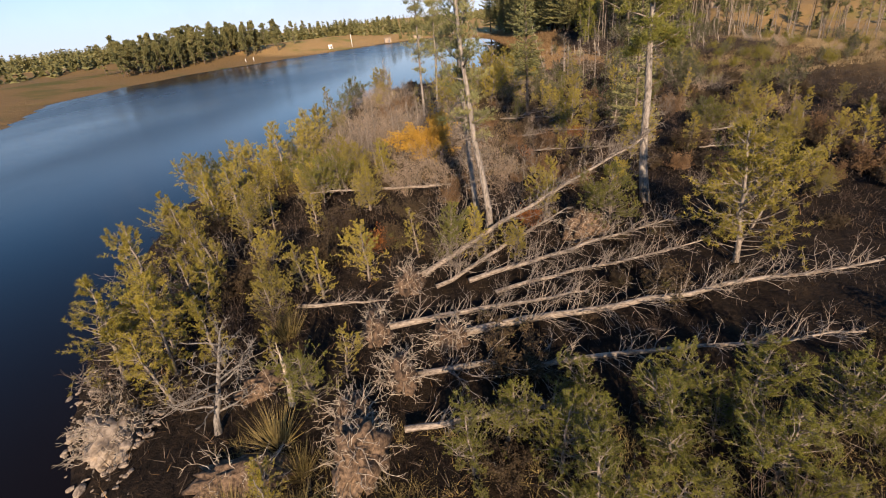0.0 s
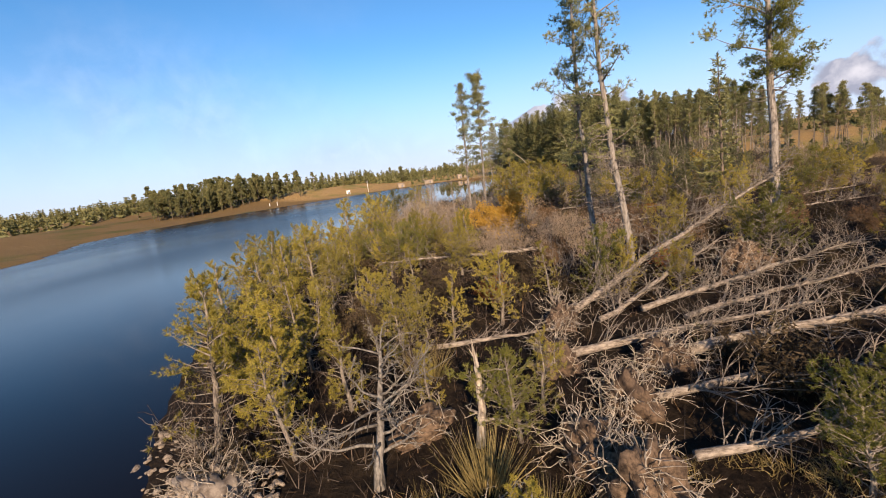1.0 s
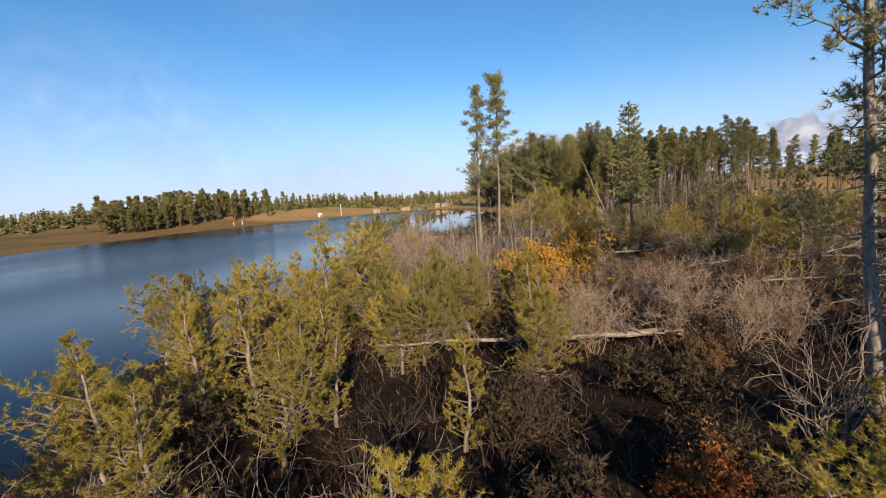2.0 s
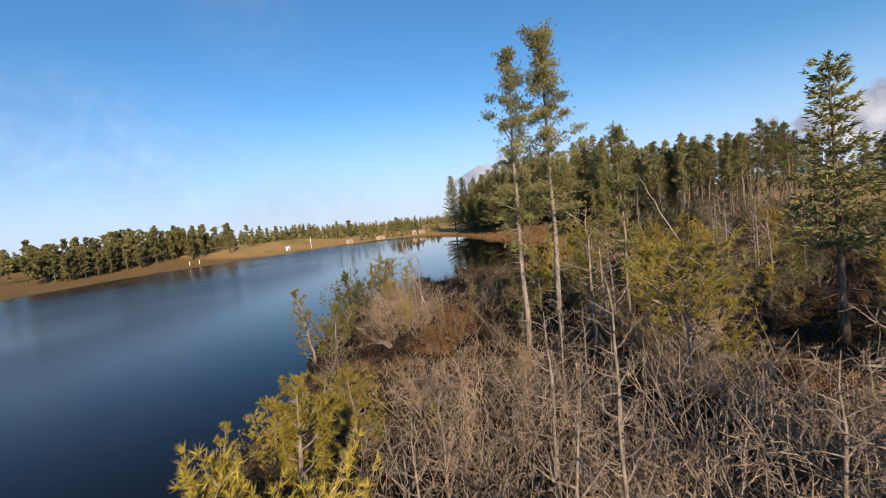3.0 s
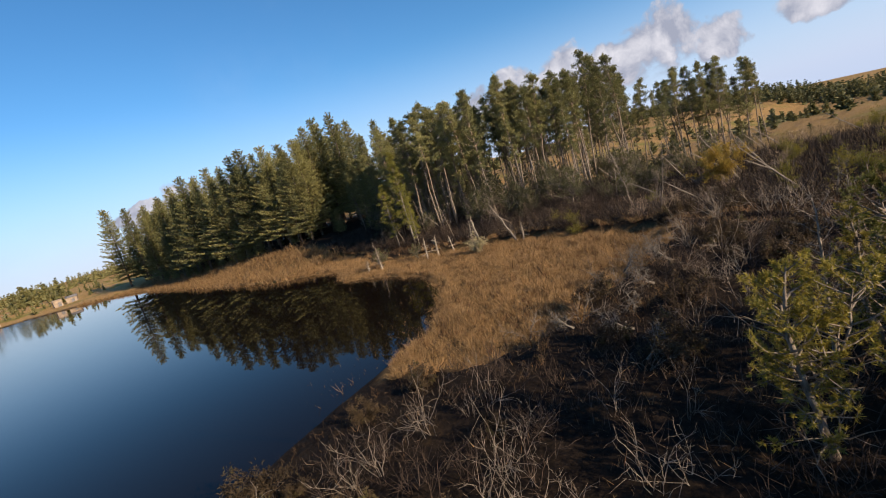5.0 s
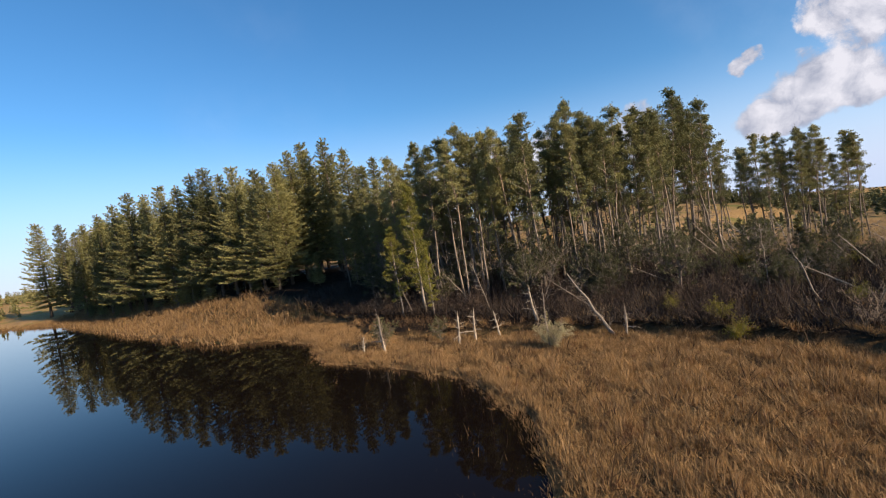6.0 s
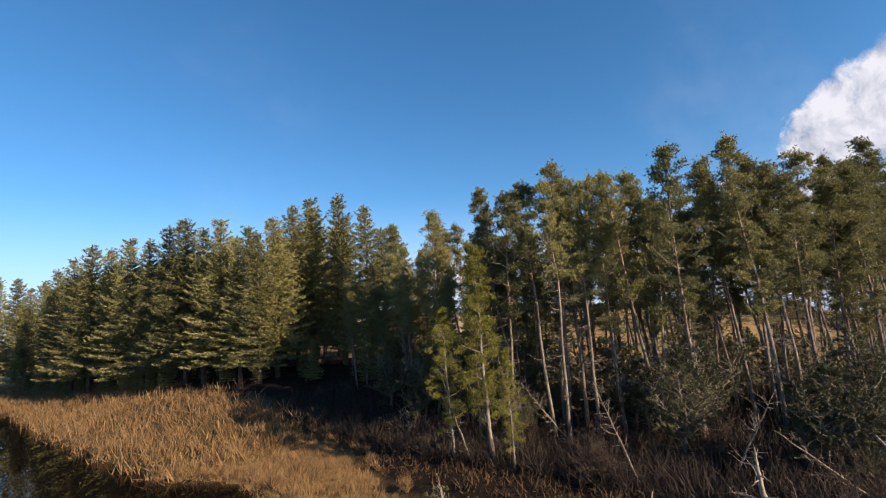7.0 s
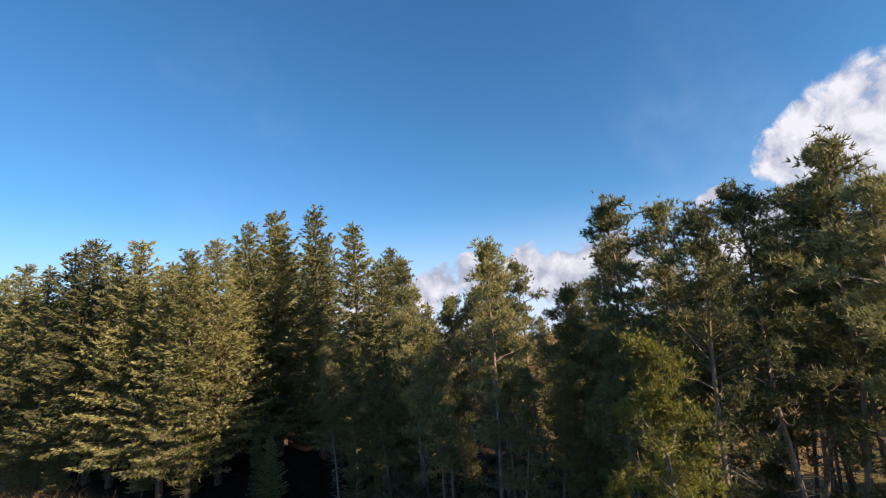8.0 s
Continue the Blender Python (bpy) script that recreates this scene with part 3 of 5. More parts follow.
def make_young_pine(seed, h, spread, tufts, needle=PINE_YOUNG, bare=0.08, name="young_pine", leaders=3, shoot=(20, 0.085, 0.0115)):
    """A bushy self-sown pine: forked leaders, ascending grey branches and needle-clad shoots at their ends."""
    rng = np.random.default_rng(seed)
    root = empty(name)
    pts, rad = stem(rng, h, 0.018 * h + 0.012, (rng.uniform(-0.1, 0.1), rng.uniform(-0.1, 0.1)), 0.06)
    part("trunk", tri_mesh("trunk", *tube(pts, rad, 6), True), TWIG, root)
    lines = [(pts, h)]
    segs, ends, heads = [], [], []
    for k in range(leaders - 1):
        z = h * rng.uniform(0.12, 0.4)
        a, H = rng.uniform(0, 6.28), h * rng.uniform(0.62, 0.92)
        p = on_stem(pts, z)
        t = np.linspace(0, 1, 6)[:, None]
        off = np.array([math.cos(a), math.sin(a), 0]) * spread * rng.uniform(0.35, 0.7)
        line = p + off * (1 - (1 - t) ** 1.8) + np.array([0, 0, 1.0]) * (H - z) * t + rng.normal(size=(6, 3)) * 0.02 * h * t
        lines.append((line, H))
        segs += [(*line[i], *line[i + 1], 0.010 * h * (1 - i / 6) + 0.004, 0.010 * h * (1 - (i + 1) / 6) + 0.004) for i in range(5)]
    for line, H in lines:
        low = line[0][2] if line is not pts else 0.0
        m = int((H - low) * 12 + 8)
        for i in range(m):
            u = (i + rng.uniform(0, 1)) / m
            z = low + (H - low) * (0.03 + 0.95 * u ** 1.1)
            v = z / h
            L = spread * (0.62 * math.sin(min(1.0, v * 1.3 + 0.45) * 1.57) * (1 - v) ** 0.6 + 0.10) * rng.uniform(0.45, 1.3)
            a = i * 2.4 + rng.normal() * 0.4
            p = on_stem(line, z)
            g = grow(rng, p, [math.cos(a), math.sin(a), 0.15 + 0.75 * v + rng.normal() * 0.12], L, 0.014, 3, 0.22, 0.10, 3.4, 0.55, 0.25, 1)
            segs += g
            green = v > 0.04 + bare * 0.5 and rng.random() > 0.1
            for s in g:
                if green and np.linalg.norm(np.array(s[3:6]) - p) / L > 0.30 + 0.25 * (1 - v):
                    ends.append(s[3:6])
                    heads.append(unit(np.array(s[3:6]) - np.array(s[:3])) + np.array([0, 0, 0.55]))
        ends.append(on_stem(line, H * 0.99))
        heads.append(np.array([0, 0, 1.0]))
    ends, heads = np.array(ends), np.array(heads)
    pick = rng.permutation(len(ends))[:tufts]
    part("branchwork", tri_mesh("branchwork", *sticks(segs)), TWIG, root, "bare grey inner branches")
    c, d = np.repeat(ends[pick], 2, 0), np.repeat(unit(heads[pick]), 2, 0)
    c = c - d * (np.tile([0.0, 0.07], len(pick))[:, None]) + rng.normal(size=c.shape) * 0.012
    part("crown", tri_mesh("crown", *blades(rng, c, d, shoot[0], shoot[1], shoot[2], 0.8)), needle, root, "yellow-green needle tufts")
    return root


def make_bare(seed, h, r, limbs, limb_len, name="dead_tree", mat=DEAD, lean=(0, 0), start=0.18, kids=5.0, depth=2, lift=0.02, broken=False, wob=0.22, single=False):
    """A leafless tree with its side branches."""
    rng = np.random.default_rng(seed)
    root = empty(name)
    pts, rad = stem(rng, h, r, lean, 0.035, top=0.45 if broken else 0.08)
    part("trunk", tri_mesh("trunk", *tube(pts, rad, 7), True), mat, root)
    segs = []
    for i in range(limbs):
        u = (i + rng.uniform(0, 1)) / limbs
        z = h * (start + (0.97 - start) * u)
        a = i * 2.4 + rng.normal() * 0.5
        limb, twigs, chain = bough(rng, on_stem(pts, z), [math.cos(a), math.sin(a), 0.12 + 0.6 * u], limb_len * (1 - 0.6 * u) * rng.uniform(0.5, 1.2), r * 0.36 * (1 - 0.5 * u), 5, wob, lift, kids, 0.5, 0.2, depth)
        segs += twigs
        if single:
            part("branch", tri_mesh("branch", *limb, True), mat, root)
        else:
            segs += chain
    if broken:
        for i in range(4):
            segs.append((*(pts[-1] + rng.normal(size=3) * r * 0.3), *(pts[-1] + np.array([rng.normal() * 0.05, rng.normal() * 0.05, rng.uniform(0.15, 0.45)])), r * 0.3, 0.005))
    if segs:
        part("branchwork", tri_mesh("branchwork", *sticks(segs)), mat, root)
    return root


def make_shrub(seed, h, stems, mat=TWIG, leaf=None, leaves=0, name="bare_shrub", wide=0.55, leaf_size=(0.07, 0.06), depth=1):
    """Many thin stems from one foot, with or without leaves."""
    rng = np.random.default_rng(seed)
    root = empty(name)
    segs = shrub_stems(rng, h, stems, wide, depth)
    part("twig_mass", tri_mesh("twig_mass", *sticks(segs)), mat, root)
    if leaf:
        e = np.array([s[3:6] for s in segs if s[5] > 0.12 * h])
        c = e[rng.integers(0, len(e), leaves)] + rng.normal(size=(leaves, 3)) * 0.06 * h ** 0.5
        part("foliage", tri_mesh("foliage", *blades(rng, c, rng.normal(size=(leaves, 3)), 3, leaf_size[0], leaf_size[1], 0.9)), leaf, root)
    return root


def shrub_stems(rng, h, stems, wide, depth):
    """The stems and twigs of a shrub, as rows for sticks()."""
    segs = []
    for i in range(stems):
        a, t = rng.uniform(0, 6.28), rng.uniform(0.1, 1.0)
        f = rng.uniform(0, 0.25, 2) * h * (rng.random(2) < 0.5) * np.array([math.cos(a), math.sin(a)])
        grow(rng, (f[0], f[1], -0.05), [math.cos(a) * t * wide * 1.6, math.sin(a) * t * wide * 1.6, 1], h * rng.uniform(0.6, 1.1), 0.0045 + 0.0028 * h, 5, 0.26, 0.03, 6.5, 0.5, 0.15, depth, segs)
    return segs


def make_tussock(seed, h, n, mat=RUSH, name="rush_tussock"):
    rng = np.random.default_rng(seed)
    root = empty(name)
    a, t = rng.uniform(0, 6.28, n), rng.uniform(0, 1, n) ** 0.7
    c = np.stack([np.cos(a) * t * h * 0.3, np.sin(a) * t * h * 0.3, np.full(n, -0.05)], 1)
    d = np.stack([np.cos(a) * t * 0.75, np.sin(a) * t * 0.75, np.ones(n)], 1)
    part("blade_mass", tri_mesh("blade_mass", *blades(rng, c, d, 1, h, 0.013, 0.16)), mat, root)
    return root


def settle(root, x, y, label, category, group="", spin=0.0, size=1.0, dz=0.0):
    root.location, root.rotation_euler, root.scale = (x, y, gz(x, y) + dz), (0, 0, spin), (size,) * 3
    return tagged(root, label, category, group)


def again(root, x, y, spin, size, dz=0.0, tilt=(0, 0), label=""):
    root_scale = tuple(root.scale)
    root.scale = (size,) * 3
    ob = copy_thing(root, Matrix.Translation((x, y, gz(x, y) + dz)) @ Euler((tilt[0], tilt[1], spin)).to_matrix().to_4x4())
    root.scale = root_scale
    return tagged(ob, label)


# ---- conifer wood east of the bay ----
R = random.Random(11)
SPRUCE_LABEL = "tall dark green spruce standing in a dense wood"
PINE_LABEL = "tall slender pine with bare trunk and tufted crown"
spruces = [make_spruce(40 + i, 17.0, s, 1.0) for i, s in enumerate((4.3, 3.6, 4.0, 3.3, 3.8))]
FRONT_SPRUCES = [(8.8, 226.8, 24.0), (11.4, 206.6, 20.0), (12.4, 191.5, 17.5), (14.3, 175.2, 18.5), (15.2, 165.0, 18.5), (16.0, 157.8, 18.8), (17.4, 153.4, 17.5),
                 (18.1, 147.1, 17.5), (19.0, 142.8, 16.7), (20.1, 139.4, 17.0), (20.8, 136.1, 17.1), (21.4, 132.7, 15.5), (22.2, 130.3, 15.9), (22.6, 126.9, 13.7),
                 (23.3, 124.4, 13.6), (25.1, 124.7, 14.8), (27.9, 126.0, 16.3), (29.6, 125.7, 17.1), (30.7, 122.2, 16.9), (30.2, 117.1, 15.0), (28.8, 113.1, 12.7)]
placed = []


def put_spruce(x, y, h):
    i = len(placed) % 5
    placed.append((x, y))
    if len(placed) <= 5:
        settle(spruces[i], x, y, SPRUCE_LABEL, "tree", "spruce wood", R.uniform(0, 6.28), h / 17.0)
    else:
        again(spruces[i], x, y, R.uniform(0, 6.28), h / 17.0)


for x, y, h in FRONT_SPRUCES:
    put_spruce(x, y, h)
for row in range(1, 5):
    for k in range(20):
        y = 108 + k * 6.2 + R.uniform(-2, 2)
        edge = np.interp(y, [105, 112, 124, 137, 158, 192, 227], [31, 29.5, 26, 21.5, 16.5, 13, 9.5])
        put_spruce(edge + row * 3.8 + R.uniform(-1.2, 1.2), y, R.uniform(13.5, 17.0) * (0.64 if y < 123 else 1 if y < 170 else 1.1))
for k in range(34):
    y = 108 + k * 2.6 + R.uniform(-1.2, 1.2)
    edge = np.interp(y, [105, 112, 124, 137, 158, 192, 227], [27.5, 27.0, 23.4, 19.6, 15.2, 12, 8.6])
    put_spruce(edge + R.uniform(-0.4, 1.6), y, R.uniform(2.0, 5.5))

FINE = (9, 0.15, 0.028)
pines = [make_pine(60 + i, 13.0, 0.095, c, w, n, 60, PINE_OLD, FINE, lean, 60)
         for i, (c, w, n, lean) in enumerate(((0.48, 1.9, 36, (0.03, 0.0)), (0.57, 1.7, 30, (-0.05, 0.02)), (0.40, 2.2, 42, (0.0, 0.0)), (0.62, 1.6, 26, (0.03, -0.05)),
                                              (0.52, 2.3, 36, (-0.03, -0.03)), (0.34, 1.8, 42, (0.05, 0.02))))]
FRONT_PINES = [(23.6, 97.0, 12.4), (24.4, 95.4, 12.6), (25.6, 94.4, 12.6), (23.6, 94.2, 12.0), (25.0, 93.6, 11.8), (27.6, 109.3, 13.0), (25.3, 104.1, 12.8), (25.7, 98.4, 13.0), (27.7, 98.6, 13.0), (26.0, 95.6, 13.1), (28.4, 96.0, 12.5),
               (26.1, 92.8, 12.9), (27.3, 91.8, 12.7), (29.5, 92.2, 12.5), (27.1, 89.8, 12.4), (29.5, 89.8, 12.4), (29.0, 88.3, 12.9), (28.6, 87.2, 12.8),
               (30.6, 87.2, 11.6), (31.5, 86.2, 12.3), (33.4, 85.5, 11.5), (34.6, 85.1, 11.2), (37.0, 84.4, 12.6), (38.8, 83.5, 12.4), (40.0, 82.4, 13.0), (39.6, 81.7, 12.0)]
RIGHT_PINES = [(41.5, 79.1, 7.4), (48.1, 80.0, 10.0), (49.5, 79.1, 10.4), (50.8, 78.1, 10.8), (51.1, 77.2, 10.8), (53.4, 76.6, 10.8), (53.7, 75.5, 10.2), (54.9, 74.8, 9.9), (56.1, 74.3, 9.5)]
pine_count = 0


def put_pine(x, y, h, lean=0.09):
    global pine_count
    i = pine_count % 6
    pine_count += 1
    tilt = (R.uniform(-lean, lean), R.uniform(-lean, lean))
    if pine_count <= 6:
        settle(pines[i], x, y, PINE_LABEL, "tree", "pine wood", R.uniform(0, 6.28), h / 13.0)
    else:
        again(pines[i], x, y, R.uniform(0, 6.28), h / 13.0 * R.uniform(0.97, 1.03), -0.1, tilt)


for x, y, h in FRONT_PINES + RIGHT_PINES:
    put_pine(x, y, h)
for x, y, h in FRONT_PINES:
    if R.random() < 0.7:
        put_pine(x + R.uniform(2, 8), y + R.uniform(1, 5), h * R.uniform(0.8, 0.95))
for x, y, h in RIGHT_PINES[1:] * 2:
    put_pine(x + R.uniform(-2, 3), y + R.uniform(0, 6), h * R.uniform(0.85, 1.08))
for k in range(30):
    y = R.uniform(84, 110)
    put_pine(np.interp(y, [82, 86, 92, 100, 110], [38, 29.5, 26, 25, 27]) + R.uniform(0.3, 4.5), y, R.uniform(9.5, 12.4))
for k in range(14):
    put_pine(R.uniform(29, 42), R.uniform(87, 104), R.uniform(9, 12.0))
for k in range(20):
    put_pine(R.uniform(25, 31), R.uniform(100, 118), R.uniform(8, 11))

for k in range(14):
    put_pine(R.uniform(32, 41), R.uniform(82.5, 91), R.uniform(10.5, 12.6))
for k in range(22):
    put_pine(R.uniform(30, 46), R.uniform(84, 96), R.uniform(9.5, 12.0))
for k in range(26):
    x, y = R.uniform(38, 70), R.uniform(82, 125)
    put_pine(x, y, R.uniform(8.0, 11.0))

# ---- single trees along the near shore ----
NEEDLE = (13, 0.125, 0.0145)
twin = make_pine(80, 11.6, 0.115, 0.30, 1.7, 48, 64, PINE_OLD, NEEDLE, (0.03, 0.02), 40, LOG_BARK, single=True)
settle(twin, -4.6, 42.4, "tall pine with sparse crown beside its twin", "tree", "twin pines")
twin2 = make_pine(81, 12.0, 0.115, 0.36, 2.2, 48, 110, PINE_OLD, NEEDLE, (0.02, 0.03), 36, LOG_BARK, single=True)
settle(twin2, -3.3, 42.2, "tall pine with fuller crown beside its twin", "tree", "twin pines")
grey1 = make_pine(82, 10.6, 0.125, 0.36, 1.35, 36, 34, PINE_OLD, NEEDLE, (-0.09, 0.0), 120, LOG_BARK, single=True)
settle(grey1, 0.2, 15.5, "half-dead pine with pale bark and bare side branches", "tree", "dying pines")
grey2 = make_pine(83, 10.8, 0.11, 0.34, 1.4, 40, 54, PINE_OLD, NEEDLE, (-0.02, 0.0), 100, LOG_BARK, single=True)
settle(grey2, -0.2, 17.6, "half-dead pine with pale bark and green tufts", "tree", "dying pines")
big = make_pine(84, 11.5, 0.18, 0.46, 2.4, 44, 170, PINE_LIT, NEEDLE, (-0.01, 0.0), 70, LOG_BARK, single=True)
settle(big, 6.75, 18.7, "large pine with thick pale trunk and full crown", "tree")
dark = make_spruce(85, 8.0, 1.1, 1.3, spray=(0.2, 0.05))
settle(dark, 8.4, 26.0, "narrow dark spruce standing alone", "tree")
lone = make_spruce(86, 8.8, 1.9, 1.3, 0.34, PINE_OLD, "conifer_tree", spray=(0.22, 0.06))
settle(lone, 4.0, 37.7, "green conifer with a bare lower trunk", "tree")
thin = make_pine(87, 7.8, 0.08, 0.36, 1.2, 30, 64, PINE_OLD, NEEDLE, (0.0, 0.0), 26)
settle(thin, -1.0, 41.2, "slender young pine with yellow-green tufts", "tree")

young = [make_young_pine(100 + i, 3.0, s, n, leaders=k) for i, (s, n, k) in enumerate(((1.35, 860, 2), (1.1, 640, 1), (1.75, 1050, 4), (1.25, 780, 2), (1.05, 600, 1), (1.55, 950, 3)))]
green_young = [make_young_pine(110 + i, 3.0, s, n, PINE_GREEN, leaders=k) for i, (s, n, k) in enumerate(((1.9, 900, 4), (1.5, 760, 3)))]
green_count = 0
YOUNG = [(-9.9, 9.2, 3.3), (-8.6, 9.5, 2.6), (-9.3, 10.6, 2.6), (-12.0, 13.4, 3.0), (-13.4, 18.4, 2.5), (-16.0, 24.4, 2.8), (-11.3, 20.0, 3.1), (-11.2, 24.9, 3.7), (-10.7, 28.2, 3.5),
         (-10.3, 30.2, 3.6), (-9.4, 18.9, 2.0), (-7.6, 14.2, 2.0), (-6.0, 13.2, 1.8), (-7.0, 17.6, 2.0), (-5.2, 20.0, 2.0), (-7.8, 21.6, 2.3), (-1.2, 14.3, 2.2), (-0.2, 14.6, 2.0), (-2.4, 14.9, 1.8), (0.9, 14.0, 1.6),
         (-4.1, 7.9, 1.5), (1.1, 5.9, 1.8), (-8.0, 8.4, 2.2), (-7.3, 9.7, 2.2), (-6.4, 11.3, 1.9), (-8.9, 12.0, 2.4), (-5.3, 12.6, 2.0), (-4.0, 13.6, 2.1), (-3.6, 8.8, 1.4),
         (-5.6, 9.4, 1.4), (-11.8, 16.4, 2.6), (-12.4, 19.6, 2.6), (-13.9, 21.6, 2.9), (-12.6, 22.8, 2.4), (-14.6, 23.4, 2.6), (-14.2, 26.6, 2.8), (-13.0, 28.6, 2.6)]
YOUNG2 = [(3.0, 5.9, 2.0), (4.6, 5.6, 1.9), (-0.5, 5.9, 1.5), (6.0, 6.4, 2.0), (2.1, 4.6, 1.6), (0.2, 6.7, 1.5), (1.8, 7.0, 1.6), (7.6, 13.1, 4.2), (3.4, 7.3, 1.7), (4.8, 7.0, 1.9), (2.6, 17.6, 2.4),
          (4.5, 16.0, 2.6), (-13.8, 46.2, 3.4), (-12.4, 44.2, 2.6), (-12.6, 49.0, 3.4), (-11.0, 57.5, 3.4), (-12.0, 60.5, 3.0), (-9.6, 54.8, 2.8),
          (-1.4, 37.0, 4.4), (1.5, 44.5, 3.0), (3.0, 48.0, 3.2), (5.5, 52.0, 3.4)]
young_count = 0


def put_young(x, y, h):
    global young_count, green_count
    if (x > -1.5 and y < 8) or R.random() < 0.15:
        i = green_count % 2
        green_count += 1
        if green_count <= 2:
            settle(green_young[i], x, y, "bushy young pine with deep green needles", "tree", "green young pines", R.uniform(0, 6.28), h / 3.0)
        else:
            again(green_young[i], x, y, R.uniform(0, 6.28), h / 3.0)
        return
    i = young_count % 6
    young_count += 1
    if young_count <= 6:
        settle(young[i], x, y, "bushy young pine with yellow-green needles", "tree", "young pines", R.uniform(0, 6.28), h / 3.0)
    else:
        again(young[i], x, y, R.uniform(0, 6.28), h / 3.0)


def hollow(x, y):
    """The low dark wet ground at the head of the bay."""
    return (-9.5 < x < 0.8 and 52.5 < y < 67) or (0.5 < x < 13 and 60 < y < 70)


for x, y, h in YOUNG + YOUNG2:
    put_young(x, y, h)
for k in range(150):
    x, y = R.uniform(-13, 22), R.uniform(4, 68)
    d = float(from_shore(np.array(x), np.array(y)))
    if d < 1.2 or (-11 < x < 1 and 13 < y < 19.5) or (-4 < x < 11 and 6.5 < y < 15.5) or inside(REEDS, np.array(x), np.array(y)):
        continue
    if R.random() < (0.75 if d < 9 else 0.35) and not hollow(x, y):
        put_young(x, y, R.uniform(0.9, 2.3))

for k in range(104):
    x, y = R.uniform(-13.5, -1.5), R.uniform(19.5, 36) if k > 5 else R.uniform(12, 18)
    d = float(from_shore(np.array(x), np.array(y)))
    if d > 1.0 and (y < 25 or d < 4) and (abs(x + 4.4 - 1.4 * (y - 1.1) / 26.3) > 1.7 or y > 29):
        put_young(x, y, R.uniform(1.3, 2.7))
for k in range(14):
    put_young(R.uniform(-0.5, 8), R.uniform(4.2, 7.2), R.uniform(0.7, 1.3))
for k in range(44):
    put_young(R.uniform(1.5, 24), R.uniform(16.5, 44), R.uniform(1.3, 3.0))

# ---- dead and leafless trees ----
fork = make_bare(120, 1.9, 0.085, 20, 1.7, "dead_tree", SHADED_WOOD, (0.06, 0.6), 0.2, 7.0, 2, single=True)
fork.scale = (1, 1, 1)
settle(fork, -6.3, 7.3, "bleached dead tree with crooked spreading branches", "dead tree")
stake = make_bare(121, 1.5, 0.085, 6, 1.0, "broken_snag", DEAD, (0.05, 0.0), 0.3, 4.0, 1, broken=True, single=True)
settle(stake, -4.75, 8.0, "short snapped pale tree stump with splintered top", "stump")
for x, y, size, spin in ((14.4, 92.7, 1.1, 2.0), (13.6, 93.6, 0.6, 1.0), (16.6, 88.8, 1.0, 4.0), (17.6, 88.5, 1.0, 3.0), (18.6, 87.6, 0.8, 0.5), (19.9, 80.9, 0.7, 5.0), (20.6, 86.4, 1.1, 1.7)):
    again(stake, x, y, spin, size, 0.0, (R.uniform(-0.12, 0.12), R.uniform(-0.12, 0.12)), "bleached broken stake of a dead tree by the reeds")
birch = make_bare(122, 5.2, 0.075, 22, 1.5, "bare_birch", TWIG, (0.04, 0.02), 0.25, 5.0, 1, 0.05)
settle(birch, -2.5, 40.6, "leafless pale birch with fine upright branches", "tree", "bare birches")
for x, y, s, spin in ((-1.6, 41.8, 0.9, 1.0), (-0.2, 44.5, 0.8, 2.2), (9.0, 50.0, 1.0, 0.4), (12.5, 52.5, 0.9, 3.3), (-5.2, 36.0, 0.6, 5.0), (-9.0, 51.0, 0.75, 4.0)):
    again(birch, x, y, spin, s)
snag = make_bare(123, 3.4, 0.06, 16, 0.8, "bare_conifer", TWIG, (0.02, 0.02), 0.1, 5.0, 1)
settle(snag, -10.6, 56.6, "dead grey conifer with fine bare branches", "dead tree", "grey snags")
for x, y, s, spin in ((-8.6, 50.6, 1.1, 1.0), (-9.6, 53.6, 1.0, 2.0), (14.4, 92.7, 0.75, 2.4), (13.6, 93.6, 0.35, 1.4), (16.6, 88.8, 0.58, 4.4), (17.6, 88.5, 0.55, 3.2),
                      (17.2, 83.4, 0.95, 0.2), (19.9, 80.9, 0.45, 5.0), (19.5, 85.5, 0.6, 2.0), (-12.8, 52, 0.9, 0.3)):
    again(snag, x, y, spin, s)


